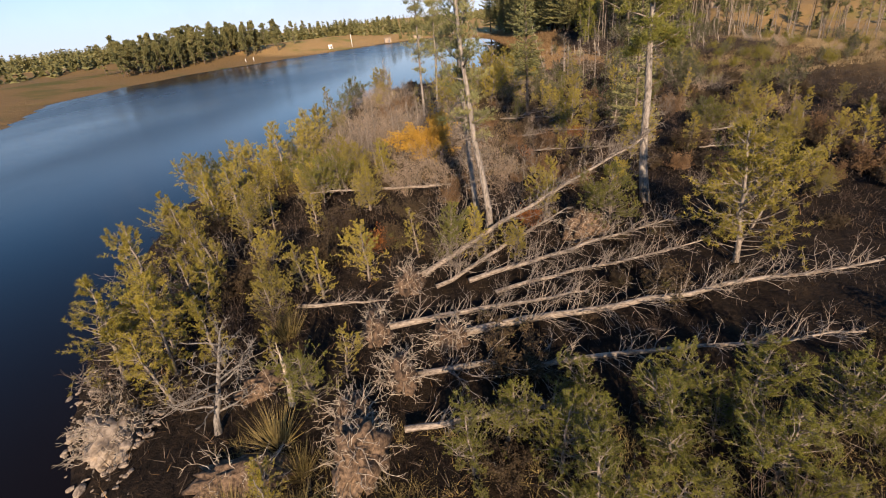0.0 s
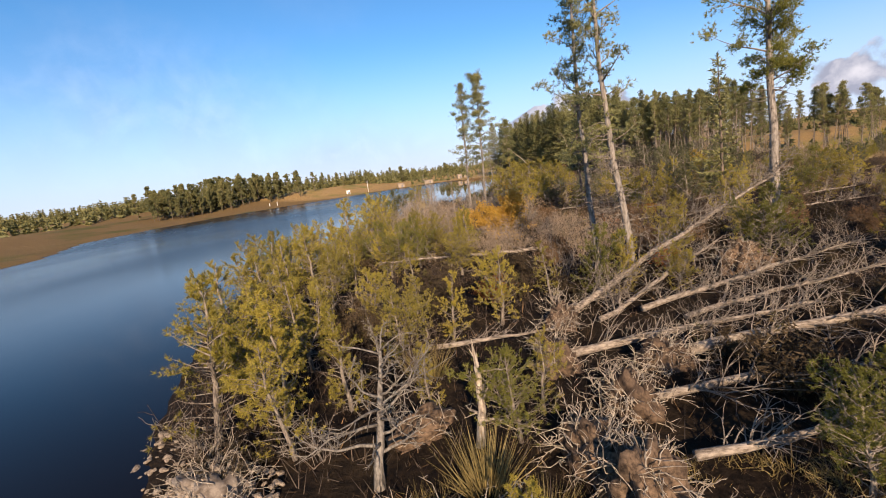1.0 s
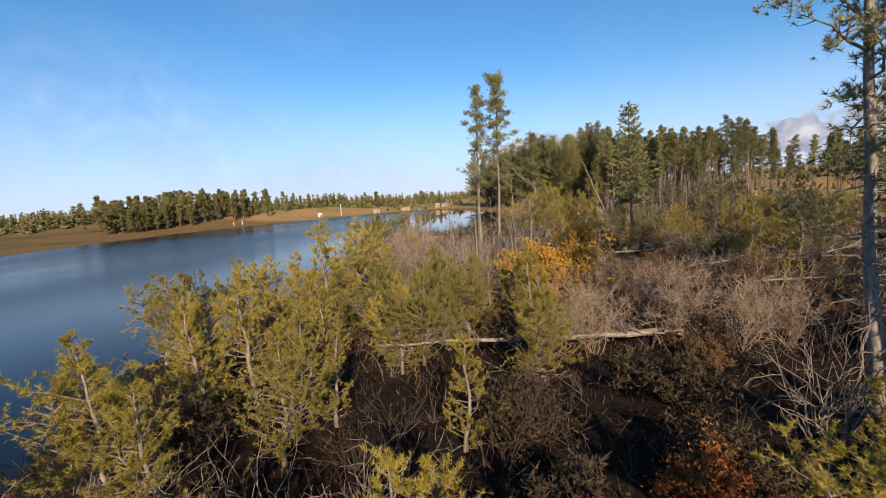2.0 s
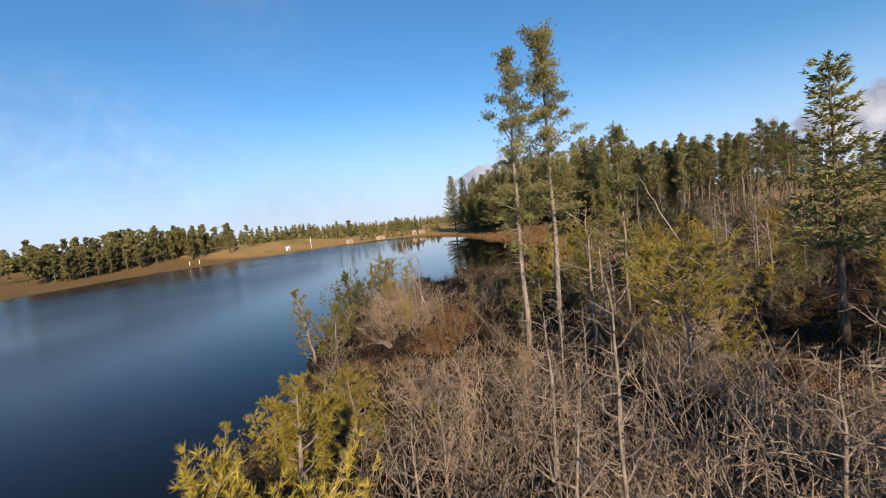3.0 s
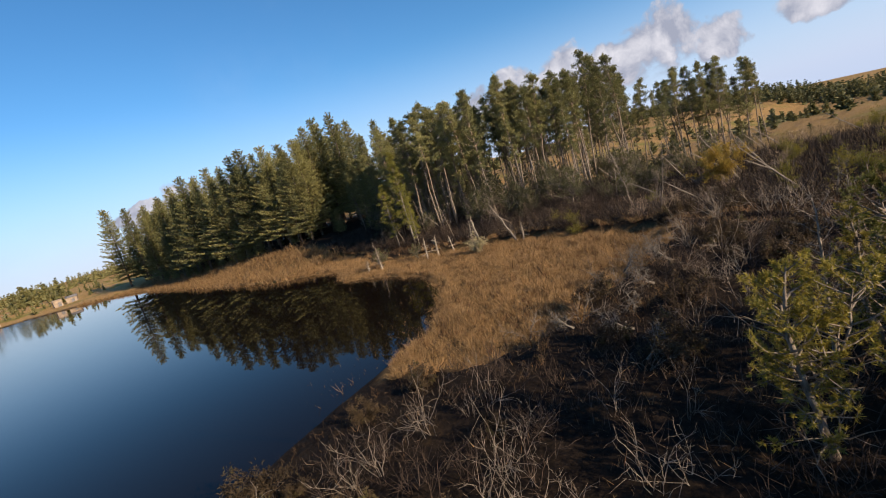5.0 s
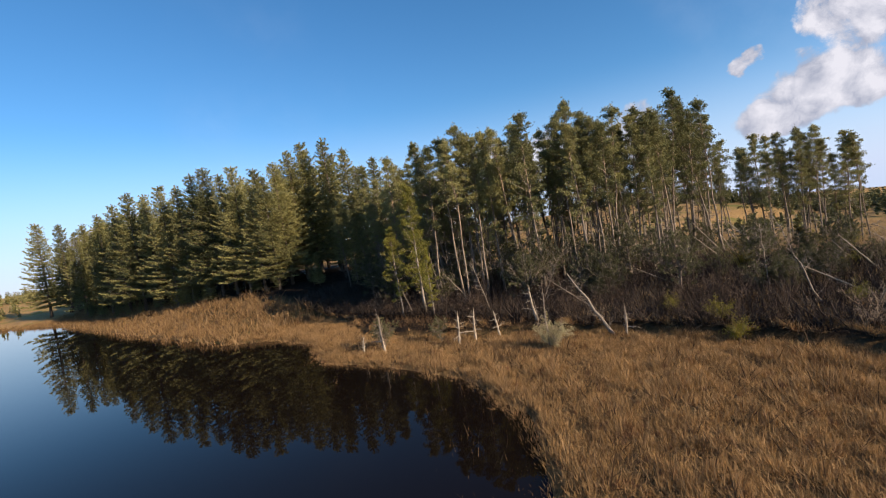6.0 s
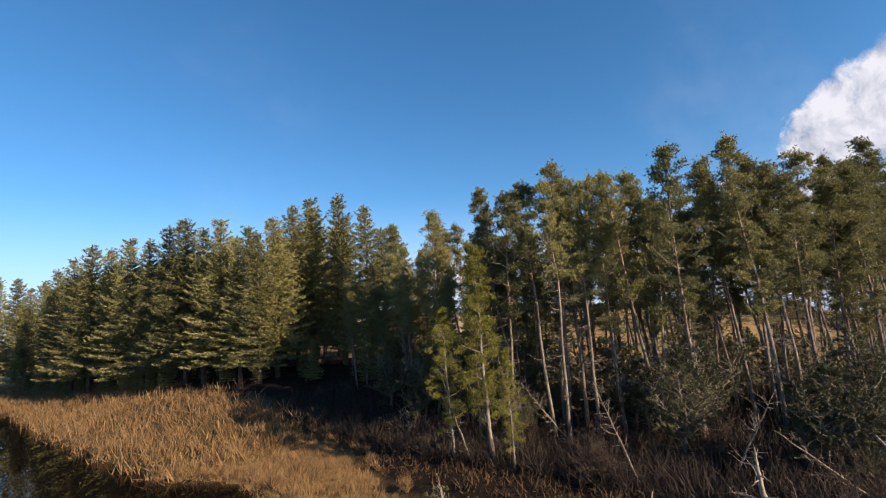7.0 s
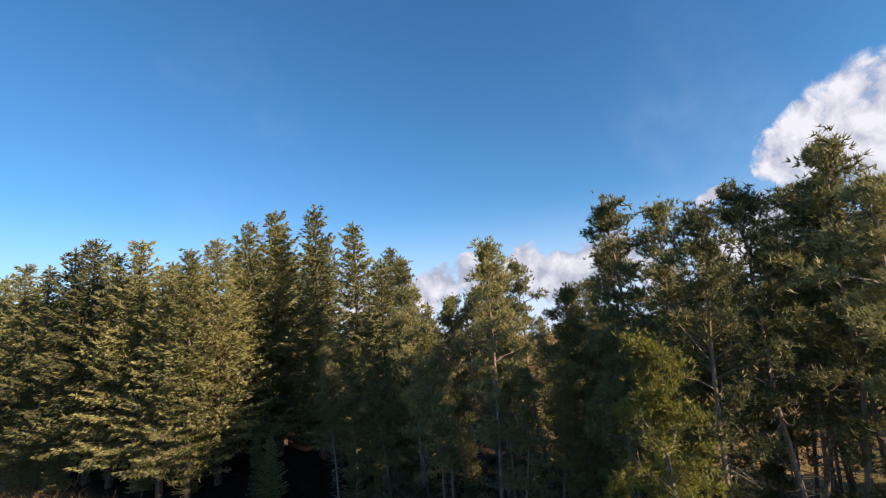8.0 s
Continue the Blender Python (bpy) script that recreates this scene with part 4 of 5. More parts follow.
def lying(name, a, b, r, seed, branches=40, blen=0.9, mat=FALLEN_BARK, label="fallen pine trunk with bare dead side branches", group="fallen trees"):
    """A fallen trunk from its thick end a to its top b, with its dead branches."""
    rng = np.random.default_rng(seed)
    root = empty(name)
    a, b = np.array(a, float), np.array(b, float)
    n = 12
    t = np.linspace(0, 1, n)[:, None]
    L = np.linalg.norm(b - a)
    pts = (b - a) * t + np.concatenate([rng.normal(size=(n, 2)) * 0.03, rng.normal(size=(n, 1)) * 0.02], 1) * L / 6
    rad = r * (1 - 0.72 * t[:, 0])
    part("trunk", tri_mesh("trunk", *tube(pts, rad, 8), True), mat, root)
    segs = []
    d = unit(b - a)
    for i in range(int(branches * 1.35)):
        u = rng.uniform(0.06, 0.98)
        p = (b - a) * u
        o = rng.normal(size=3)
        o = unit(o - d * (o @ d)) + d * 0.55
        if o[2] < 0:
            o[2] *= -0.4
        limb, twigs, chain = bough(rng, p, o, blen * rng.uniform(0.35, 1.3) * (1.1 - 0.5 * u), 0.012, 4, 0.2, 0.0, 5.0, 0.5, 0.2, 1)
        segs += twigs
        if i < 26 and branches >= 20:
            part("branch", tri_mesh("branch", *limb, True), LOG_TWIG, root)
        else:
            segs += chain
    if segs:
        part("branchwork", tri_mesh("branchwork", *sticks(segs)), LOG_TWIG, root, "tangle of bleached dead twigs")
    root.location = tuple(a)
    return tagged(root, label, "log", group)


def at(x, y, up):
    return (x, y, gz(x, y) + up)


lying("fallen_tree", at(-2.8, 10.4, 0.25), at(2.8, 11.3, 0.5), 0.10, 201, 48, 1.0)
lying("fallen_tree", at(-0.9, 10.0, 0.2), at(10.4, 11.6, 0.75), 0.115, 202, 94, 1.2)
lying("fallen_tree", at(-1.9, 8.6, 0.1), at(8.3, 8.9, 0.4), 0.08, 203, 84, 1.0)
lying("fallen_tree", at(-2.4, 13.0, 0.2), at(6.4, 18.2, 3.0), 0.10, 204, 94, 1.1, label="fallen pine trunk leaning up onto another tree")
lying("fallen_tree", at(-1.6, 12.5, 0.15), at(3.0, 15.6, 1.1), 0.075, 205, 48, 1.0)
lying("fallen_tree", at(-0.6, 12.5, 0.2), at(6.6, 15.2, 0.8), 0.085, 206, 73, 1.1)
lying("fallen_tree", at(0.2, 12.0, 0.15), at(6.9, 13.6, 0.6), 0.068, 207, 63, 1.0)
lying("fallen_tree", at(-5.9, 11.9, 0.2), at(-2.9, 11.5, 0.35), 0.074, 208, 18, 0.6)
lying("fallen_tree", at(-1.9, 6.9, 0.2), at(1.6, 7.4, 0.3), 0.074, 209, 27, 0.7)
lying("fallen_tree", at(-1.4, 21.5, 0.4), at(-8.8, 21.2, 0.9), 0.088, 210, 42, 1.0)
lying("fallen_tree", at(0.6, 48.4, 0.2), at(5.0, 44.0, 1.9), 0.104, 211, 40, 1.0)
lying("fallen_tree", at(19.9, 81.6, 0.05), at(20.4, 83.9, 2.6), 0.10, 212, 30, 0.5, label="leaning dead trunk at the wood's edge")
lying("fallen_tree", at(5.3, 51.2, -0.1), at(-1.4, 56.9, 8.3), 0.06, 213, 12, 0.6, DEAD, label="slender bleached trunk leaning over the scrub")
lying("fallen_tree", at(7.6, 50.0, -0.1), at(6.1, 54.2, 6.7), 0.055, 214, 12, 0.6, DEAD, label="slender bleached trunk leaning over the scrub")
lying("fallen_tree", at(-0.6, 46.6, 0.5), at(5.6, 57.0, 1.6), 0.10, 215, 60, 1.1)
lying("fallen_tree", at(-10.2, 44.8, 0.3), at(-13.9, 54.4, 0.35), 0.12, 216, 90, 1.0, label="fallen pine lying out along the water's edge")
lying("fallen_tree", at(-8.2, 50.0, -0.1), at(-9.4, 52.2, 4.4), 0.05, 217, 26, 0.6, DEAD, label="slender bleached trunk leaning over the scrub")
for x, y, size in ((8.6, 67.6, 0.42), (9.2, 66.0, 0.5), (5.2, 66.8, 0.36), (5.6, 65.0, 0.5), (7.2, 65.6, 0.4), (10.8, 67.8, 0.5), (12.4, 66.8, 0.55), (4.0, 63.6, 0.4)):
    again(fork, x, y, R.uniform(0, 6.28), size, 0.1, (R.uniform(0.9, 1.4), R.uniform(-0.4, 0.4)), "bleached dead branch lying on dark heath")
for k in range(14):
    x, y = R.uniform(21, 27), R.uniform(70, 100)
    a = R.uniform(0, 6.28)
    L = R.uniform(1.0, 2.4)
    lying("fallen_tree", at(x, y, -0.1), at(x + math.cos(a) * L, y + math.sin(a) * L, R.uniform(2.0, 4.6)), 0.045, 220 + k, 16, 0.7, label="dead trunk leaning at the wood's edge")

# ---- scrub ----
def plant(proto, x, y, size):
    if not hollow(x, y):
        again(proto, x, y, R.uniform(0, 6.28), size)


grey_shrubs = [make_shrub(140 + i, 1.6, 14) for i in range(3)]
brown_shrubs = [make_shrub(150 + i, 1.4, 14, TWIG_BROWN) for i in range(3)]
shrub_count = {0: 0, 1: 0}
extra_shrubs = {0: [], 1: []}


def put_shrub(kind, x, y, s):
    if hollow(x, y):
        kind, s = 1, s * 0.6
    if math.hypot(x + 4.3, y - 14.9) < 1.5:
        return
    if shrub_count[0] + shrub_count[1] >= 280:
        extra_shrubs[kind].append((x, y, s))
        return
    i = shrub_count[kind] % 3
    shrub_count[kind] += 1
    proto = (grey_shrubs, brown_shrubs)[kind][i]
    if shrub_count[kind] <= 3:
        settle(proto, x, y, ("leafless grey shrub of fine twigs", "leafless brown shrub of fine twigs")[kind], "shrub", ("grey shrubs", "brown shrubs")[kind], R.uniform(0, 6.28), s)
    else:
        again(proto, x, y, R.uniform(0, 6.28), s)


for k in range(190):
    x, y = R.uniform(-14, 20), R.uniform(3, 68)
    d = float(from_shore(np.array(x), np.array(y)))
    if d < 0.8 or inside(REEDS, np.array(x), np.array(y)):
        continue
    low = 0.55 if (-4 < x < 11 and 5 < y < 15.5) else 1.0
    put_shrub(int(R.random() < 0.45), x, y, R.uniform(0.5, 1.25) * low)
for k in range(40):
    put_shrub(int(R.random() < 0.85), R.uniform(20.5, 27), R.uniform(66, 104), R.uniform(0.8, 1.5))


def by_gold(x, y):
    """The open strip on the near side of the golden birch."""
    return abs(x + 4.4 - 1.4 * (y - 1.1) / 26.3) < 1.3 and 17 < y < 28.4


for k in range(40):
    x, y = R.uniform(-9.5, -1.5), R.uniform(25, 37)
    if not by_gold(x, y):
        put_shrub(0, x, y, R.uniform(1.0, 1.9))
for k in range(60):
    x, y = R.uniform(-13, 3), R.uniform(13, 36)
    if float(from_shore(np.array(x), np.array(y))) > 0.8 and not by_gold(x, y):
        put_shrub(int(R.random() < 0.35), x, y, R.uniform(0.7, 1.3))
for x, y, s in ((-10.8, 51.2, 1.7), (-11.6, 49.2, 1.5), (-9.6, 47.6, 1.4), (17.4, 83.0, 1.1), (-11.5, 15.5, 1.0), (-10.0, 16.5, 1.1)):
    put_shrub(0, x, y, s)

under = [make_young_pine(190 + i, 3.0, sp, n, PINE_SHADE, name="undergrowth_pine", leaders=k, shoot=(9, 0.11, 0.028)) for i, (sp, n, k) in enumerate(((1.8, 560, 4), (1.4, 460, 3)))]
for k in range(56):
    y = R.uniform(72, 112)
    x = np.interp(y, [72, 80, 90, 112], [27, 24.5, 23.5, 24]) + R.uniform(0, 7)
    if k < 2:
        settle(under[k], x, y, "young pine at the wood's edge, its green darkened for shade", "tree", "undergrowth pines", 0, 1.0)
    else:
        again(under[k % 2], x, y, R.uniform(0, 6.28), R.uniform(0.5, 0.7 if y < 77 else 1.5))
for k in range(20):
    x, y = R.uniform(-9.5, -1.0), R.uniform(24, 38)
    if by_gold(x, y):
        continue
    again(birch, x, y, R.uniform(0, 6.28), R.uniform(0.45, 0.8))

for k in range(22):
    x, y = R.uniform(-6, 10), R.uniform(44, 62)
    if not hollow(x, y):
        put_young(x, y, R.uniform(1.3, 3.3))
for x, y, h in ((4.5, 58.5, 3.8), (5.8, 59.4, 3.0), (3.0, 57.0, 3.2), (-2.4, 50.2, 2.4), (0.6, 52.6, 3.4), (-6.0, 49.0, 2.0), (1.8, 52.6, 4.2), (2.8, 51.8, 4.4), (3.8, 51.4, 4.0), (4.6, 50.4, 3.8)):
    put_young(x, y, h)
for k in range(70):
    put_shrub(int(R.random() < 0.35), R.uniform(-8, 14), R.uniform(40, 66), R.uniform(0.9, 1.7))
for k in range(40):
    plant(under[k % 2], R.uniform(-8, 13), R.uniform(41, 66), R.uniform(0.35, 0.85))
for k in range(36):
    put_shrub(int(R.random() < 0.2), R.uniform(-10.5, 0), R.uniform(50, 66), R.uniform(1.1, 1.8))
for k in range(8):
    x, y = R.uniform(8, 24), R.uniform(30, 50)
    again(under[k % 2], x, y, R.uniform(0, 6.28), R.uniform(0.5, 1.3))
for k in range(20):
    plant(birch, R.uniform(-6, 14), R.uniform(46, 64), R.uniform(0.45, 0.9))
for k in range(18):
    x, y = R.uniform(-6, 12), R.uniform(43, 64)
    if not hollow(x, y):
        put_young(x, y, R.uniform(1.8, 3.6))
heather = [make_shrub(195 + i, 0.8, 10, TWIG_BROWN, HEATHER, 1500, "heather_clump", 0.9, (0.07, 0.022)) for i in range(3)]
heather_count = 0
for k in range(420):
    x, y = R.uniform(-13, 24), R.uniform(3.5, 70)
    d = float(from_shore(np.array(x), np.array(y)))
    if d < 0.7 or inside(REEDS, np.array(x), np.array(y)) or heather_count >= 230:
        continue
    heather_count += 1
    if heather_count <= 3:
        settle(heather[heather_count - 1], x, y, "low brown heather clump on dark peat", "shrub", "heather clumps", 0, 1.0)
    else:
        again(heather[heather_count % 3], x, y, R.uniform(0, 6.28), R.uniform(0.6, 1.6))
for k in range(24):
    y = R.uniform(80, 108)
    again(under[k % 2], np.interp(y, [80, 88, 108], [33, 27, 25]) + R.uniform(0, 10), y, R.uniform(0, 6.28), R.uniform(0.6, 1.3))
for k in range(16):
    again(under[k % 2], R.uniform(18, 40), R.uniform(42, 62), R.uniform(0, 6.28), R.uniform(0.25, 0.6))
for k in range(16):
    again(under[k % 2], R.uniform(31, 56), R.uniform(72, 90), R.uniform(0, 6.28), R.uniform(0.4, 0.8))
for k in range(26):
    x, y, a, L = R.uniform(23, 42), R.uniform(62, 82), R.uniform(1.2, 2.6), R.uniform(1.0, 2.6)
    lying("fallen_tree", at(x, y, -0.1), at(x + math.cos(a) * L, y + math.sin(a) * L, R.uniform(0.9, 3.4)), 0.05, 300 + k, 14, 0.6, DEAD, label="bleached dead trunk leaning on the open slope")

for k in range(170):
    x, y = (R.uniform(-9.5, 1), R.uniform(52.5, 68)) if k < 110 else (R.uniform(1, 14), R.uniform(59, 69))
    if float(from_shore(np.array(x), np.array(y))) > 0.5 and not inside(REEDS, np.array(x), np.array(y)):
        extra_shrubs[int(k % 2 > 0)].append((x, y, R.uniform(0.5, 1.2)))
for k in range(110):
    y = R.uniform(76, 112)
    extra_shrubs[1].append((np.interp(y, [70, 78, 88, 112], [24, 22, 22, 23]) + R.uniform(0, 12), y, R.uniform(0.7, 1.5)))


def shrub_mass(name, h, stems, rows, mat, label, seed):
    """A stretch of scrub too tangled to pick apart, in one mesh."""
    rng = np.random.default_rng(seed)
    shapes = [sticks(shrub_stems(rng, h, stems, 0.6, 1)) for _ in range(5)]
    pieces = []
    for i, (x, y, s) in enumerate(rows):
        v, f = shapes[i % len(shapes)]
        a = R.uniform(0, 6.28)
        turn = np.array([[math.cos(a), -math.sin(a), 0], [math.sin(a), math.cos(a), 0], [0, 0, 1]])
        pieces.append((v @ turn.T * s + np.array([x, y, gz(x, y)]), f))
    tagged(part(name, tri_mesh(name, *joined(pieces)), mat), label, "scrub", kind="stuff")


shrub_mass("grey_scrub", 1.6, 5, extra_shrubs[0], TWIG, "tangled grey leafless scrub", 31)
shrub_mass("brown_scrub", 1.4, 5, extra_shrubs[1], TWIG_BROWN, "tangled dark brown leafless scrub", 32)

lit_pine = make_pine(64, 12.0, 0.12, 0.16, 2.5, 54, 100, PINE_LIT, (9, 0.13, 0.022), (0.02, 0.02), 16, LOG_BARK)
settle(lit_pine, 21.8, 97.1, "yellow-green pine in sunlight at the wood's edge", "tree", "sunlit pines", 0, 0.82)
for x, y, s in ((23.2, 99.0, 0.55), (20.6, 98.4, 0.55), (20.8, 95.2, 0.4)):
    again(lit_pine, x, y, R.uniform(0, 6), s)

fern = make_shrub(161, 1.0, 22, TWIG_BROWN, ORANGE_LEAF, 2600, "russet_bush", 0.7, (0.05, 0.03))
settle(fern, -4.2, 15.7, "low russet-orange bush in the scrub", "shrub", "russet bushes", 0, 0.85)
thicket = make_shrub(165, 2.6, 17, TWIG_TAN, None, 0, "bare_thicket", 0.6, depth=2)
settle(thicket, -9.6, 48.4, "dense leafless tan bush of very fine twigs", "shrub", "tan thickets", 0, 1.1)
for x, y, s in ((-10.4, 46.8, 1.0), (-9.0, 46.6, 0.9), (-10.8, 50.2, 1.25), (-9.4, 51.4, 1.0), (-11.2, 53.0, 0.9), (-7.8, 49.6, 0.8)):
    again(thicket, x, y, R.uniform(0, 6), s)
for k in range(26):
    again(thicket, R.uniform(-5, 1.5), R.uniform(21, 30), R.uniform(0, 6), R.uniform(0.45, 0.85))
for k in range(16):
    plant(thicket, R.uniform(-5, 9), R.uniform(45, 61), R.uniform(0.4, 0.8))
again(under[0], 15.0, 93.5, 1.0, 0.6)
again(under[1], 17.0, 90.6, 2.0, 0.5)
for k in range(22):
    again(thicket, R.uniform(20, 42), R.uniform(50, 78), R.uniform(0, 6), R.uniform(0.35, 0.7))
scrub_bush = make_shrub(168, 2.2, 14, SCRUB_WOOD, None, 0, "brown_thicket", 0.75, depth=2)
settle(scrub_bush, 6.0, 27.0, "spreading leafless brown bush on open scrub", "shrub", "brown thickets", 0, 0.8)
for k in range(54):
    again(scrub_bush, R.uniform(2, 22), R.uniform(25, 48), R.uniform(0, 6), R.uniform(0.35, 0.7))
for k in range(10):
    again(thicket, R.uniform(4, 20), R.uniform(28, 46), R.uniform(0, 6), R.uniform(0.4, 0.7))
bracken = make_shrub(169, 0.9, 26, TWIG_BROWN, BRACKEN, 2600, "bracken_mound", 1.1, (0.07, 0.03))
settle(bracken, 3.0, 24.0, "low mound of dead brown bracken", "shrub", "bracken mounds", 0, 1.0)
for k in range(60):
    again(bracken, R.uniform(-2, 19), R.uniform(19, 46), R.uniform(0, 6), R.uniform(0.6, 1.4))
for k in range(14):
    x, y, a, L = R.uniform(0, 13), R.uniform(22, 38), R.uniform(-0.7, 0.7), R.uniform(2.5, 5.0)
    lying("fallen_tree", at(x, y, 0.5), at(x + math.cos(a) * L, y + math.sin(a) * L, R.uniform(0.6, 1.3)), 0.045, 240 + k, 22, 0.9, label="thin dead trunk with bare twigs lying on scrub")
for k in range(26):
    x, y = R.uniform(-9.8, -1.0), R.uniform(25, 39)
    if not by_gold(x, y):
        again(thicket, x, y, R.uniform(0, 6), R.uniform(0.7, 1.25))

gold = make_shrub(160, 3.0, 14, TWIG_BROWN, GOLD_LEAF, 9000, "golden_birch", 0.45, (0.075, 0.055))
settle(gold, -3.0, 27.4, "small birch in golden autumn leaf", "tree", "golden birches")
fading = make_shrub(166, 3.0, 14, TWIG_BROWN, YELLOW_LEAF, 6000, "yellow_birch", 0.4, (0.075, 0.055))
settle(fading, 26.6, 69.0, "small birch with dull yellow autumn leaves", "tree", "", 1.0, 0.85)
for x, y, s in ((-7.2, 45.6, 1.5), (-8.0, 43.6, 1.4), (-6.6, 48.4, 1.3)):
    again(bracken, x, y, R.uniform(0, 6), s)
for x, y, s in ((2.5, 25.5, 0.8), (1.8, 16.8, 0.8), (6.0, 30.0, 0.9)):
    again(fern, x, y, R.uniform(0, 6), s)
sallow = make_shrub(162, 2.0, 14, TWIG, GREEN_LEAF, 1800, "leafy_shrub", 0.5, (0.06, 0.04))
settle(sallow, 24.0, 62.0, "yellow-green leafy shrub on the scrubby slope", "shrub", "leafy shrubs", 0, 0.8)
willow = make_shrub(167, 1.9, 16, TWIG, PALE_LEAF, 4200, "willow_bush", 0.5, (0.06, 0.035))
settle(willow, 17.3, 83.3, "pale rounded willow bush at the reed edge", "shrub", "", 0, 0.72)
for k in range(70):
    again(sallow, R.uniform(20, 46), R.uniform(44, 80), R.uniform(0, 6), R.uniform(0.35, 0.8))
rb = make_young_pine(163, 2.6, 1.2, 300)
settle(rb, 17.2, 145.0, "small bushy pine standing among reeds", "tree")

tuss = [make_tussock(170 + i, 0.75, 260) for i in range(2)]
TUSSOCKS = [(-5.8, 10.6, 1.15), (-4.7, 6.9, 1.2), (-5.0, 5.2, 1.0), (-3.6, 5.0, 1.1), (-3.4, 4.2, 0.9), (-1.6, 4.5, 0.9), (5.6, 4.6, 1.0), (6.8, 5.4, 1.0), (7.6, 6.6, 1.1), (8.6, 7.2, 0.9),
            (-6.2, 11.4, 0.9), (-4.0, 6.2, 0.9), (-2.2, 4.8, 0.8), (4.4, 4.2, 0.9)]
for i, (x, y, s) in enumerate(TUSSOCKS):
    if i < 2:
        settle(tuss[i], x, y, "tufted rush tussock with straw-coloured tips", "grass", "rush tussocks", 0, s)
    else:
        again(tuss[i % 2], x, y, R.uniform(0, 6), s)


# ---- stones, mounds and root plates ----
def rock_mesh(seed, flat=0.65):
    rng = np.random.default_rng(seed)
    bm = bmesh.new()
    bmesh.ops.create_icosphere(bm, subdivisions=2, radius=0.5)
    ax = [unit(rng.normal(size=3)) for _ in range(9)]
    cut = [rng.uniform(0.26, 0.42) for _ in range(9)]
    for v in bm.verts:
        p = np.array(v.co)
        for a, c in zip(ax, cut):
            s = p @ a
            if s > c:
                p = p - a * (s - c)
        v.co = (p[0], p[1], p[2] * flat)
    me = bpy.data.meshes.new("stone")
    bm.to_mesh(me)
    bm.free()
    me.materials.append(STONE)
    return me


stones = [rock_mesh(300 + i) for i in range(5)]
for k in range(290):
    t = R.random()
    y = 4.2 + 6.0 * t
    x = np.interp(y, [4, 6, 8.2, 10.5], [-7.5, -8.8, -10.6, -12]) + R.uniform(-0.5, 1.3)
    s = R.uniform(0.05, 0.16) * (1.5 if R.random() < 0.12 else 1)
    lift = 0.0
    if k >= 170:
        a, q = R.uniform(0, 6.28), R.uniform(0, 1) ** 0.5
        x, y, lift = -9.1 + 1.25 * q * math.cos(a), 7.6 + 0.75 * q * math.sin(a), 0.36 * (1 - q * q)
    ob = new("stone", stones[k % 5])
    ob.location = (x, y, max(gz(x, y), -0.12) + s * 0.12 + lift)
    ob.rotation_euler, ob.scale = (R.uniform(-0.4, 0.4), R.uniform(-0.4, 0.4), R.uniform(0, 6.28)), (s * R.uniform(0.9, 1.6), s, s)
    tagged(ob, "tan angular stone at the water's edge", "stone", "shore stones")


def mound(name, x, y, rx, ry, h, seed, label, roots=30, tilt=(0.0, 0.0), soil=None):
    """A rough hump of torn peat with root ends."""
    rng = np.random.default_rng(seed)
    bm = bmesh.new()
    bmesh.ops.create_icosphere(bm, subdivisions=4, radius=1.0)
    for v in bm.verts:
        p = v.co.copy()
        k = 1 + 0.34 * noise.noise(p * 2.2 + Vector((seed, 0, 0))) + 0.26 * noise.noise(p * 5 + Vector((0, seed, 0))) + 0.15 * noise.noise(p * 12) + 0.08 * noise.noise(p * 27)
        v.co = Vector((p.x * rx * k, p.y * ry * k, max(p.z, -0.3) * h * k))
    me = bpy.data.meshes.new(name)
    bm.to_mesh(me)
    bm.free()
    root = empty(name)
    me.polygons.foreach_set("use_smooth", np.ones(len(me.polygons), bool))
    part("soil", me, soil or PEAT, root)
    segs = []
    for _ in range(3 * roots):
        o = unit(rng.normal(size=3) + np.array([0, 0, 0.3]))
        grow(rng, o * np.array([rx, ry, h]) * 0.8, o + 0.6 * rng.normal(size=3), rng.uniform(0.25, 0.8), 0.010, 4, 0.4, -0.05, 4.0, 0.5, 0.2, 1, segs)
    part("rootwork", tri_mesh("rootwork", *sticks(segs)), DEAD, root)
    root.location, root.rotation_euler = (x, y, gz(x, y)), (tilt[0], tilt[1], rng.uniform(0, 6))
    return tagged(root, label, "root plate", "root plates")


mound("root_plate", -2.7, 6.4, 0.5, 0.85, 0.8, 1, "upturned root plate of tan torn peat", 40, (0.0, 0.2))
mound("root_plate", -3.1, 7.3, 0.6, 0.4, 0.5, 2, "upturned root plate of tan torn peat", 40)
mound("peat_bank", -5.1, 6.1, 1.0, 0.4, 0.35, 3, "low eroded bank of brown peat", 16)
mound("peat_bank", -5.7, 8.6, 0.6, 0.4, 0.45, 4, "low eroded bank of brown peat", 10)
mound("root_plate", 3.6, 15.6, 0.8, 0.6, 0.9, 5, "upturned root plate of tan torn peat", 40)
mound("root_plate", -3.1, 10.4, 0.35, 0.7, 0.7, 7, "dark root plate at the foot of a fallen trunk", 40, soil=PEAT_DARK)
mound("root_plate", -2.2, 8.6, 0.35, 0.6, 0.6, 8, "dark root plate at the foot of a fallen trunk", 40, soil=PEAT_DARK)
mound("root_plate", -2.5, 12.9, 0.4, 0.6, 0.6, 9, "dark root plate at the foot of a fallen trunk", 40, soil=PEAT_DARK)
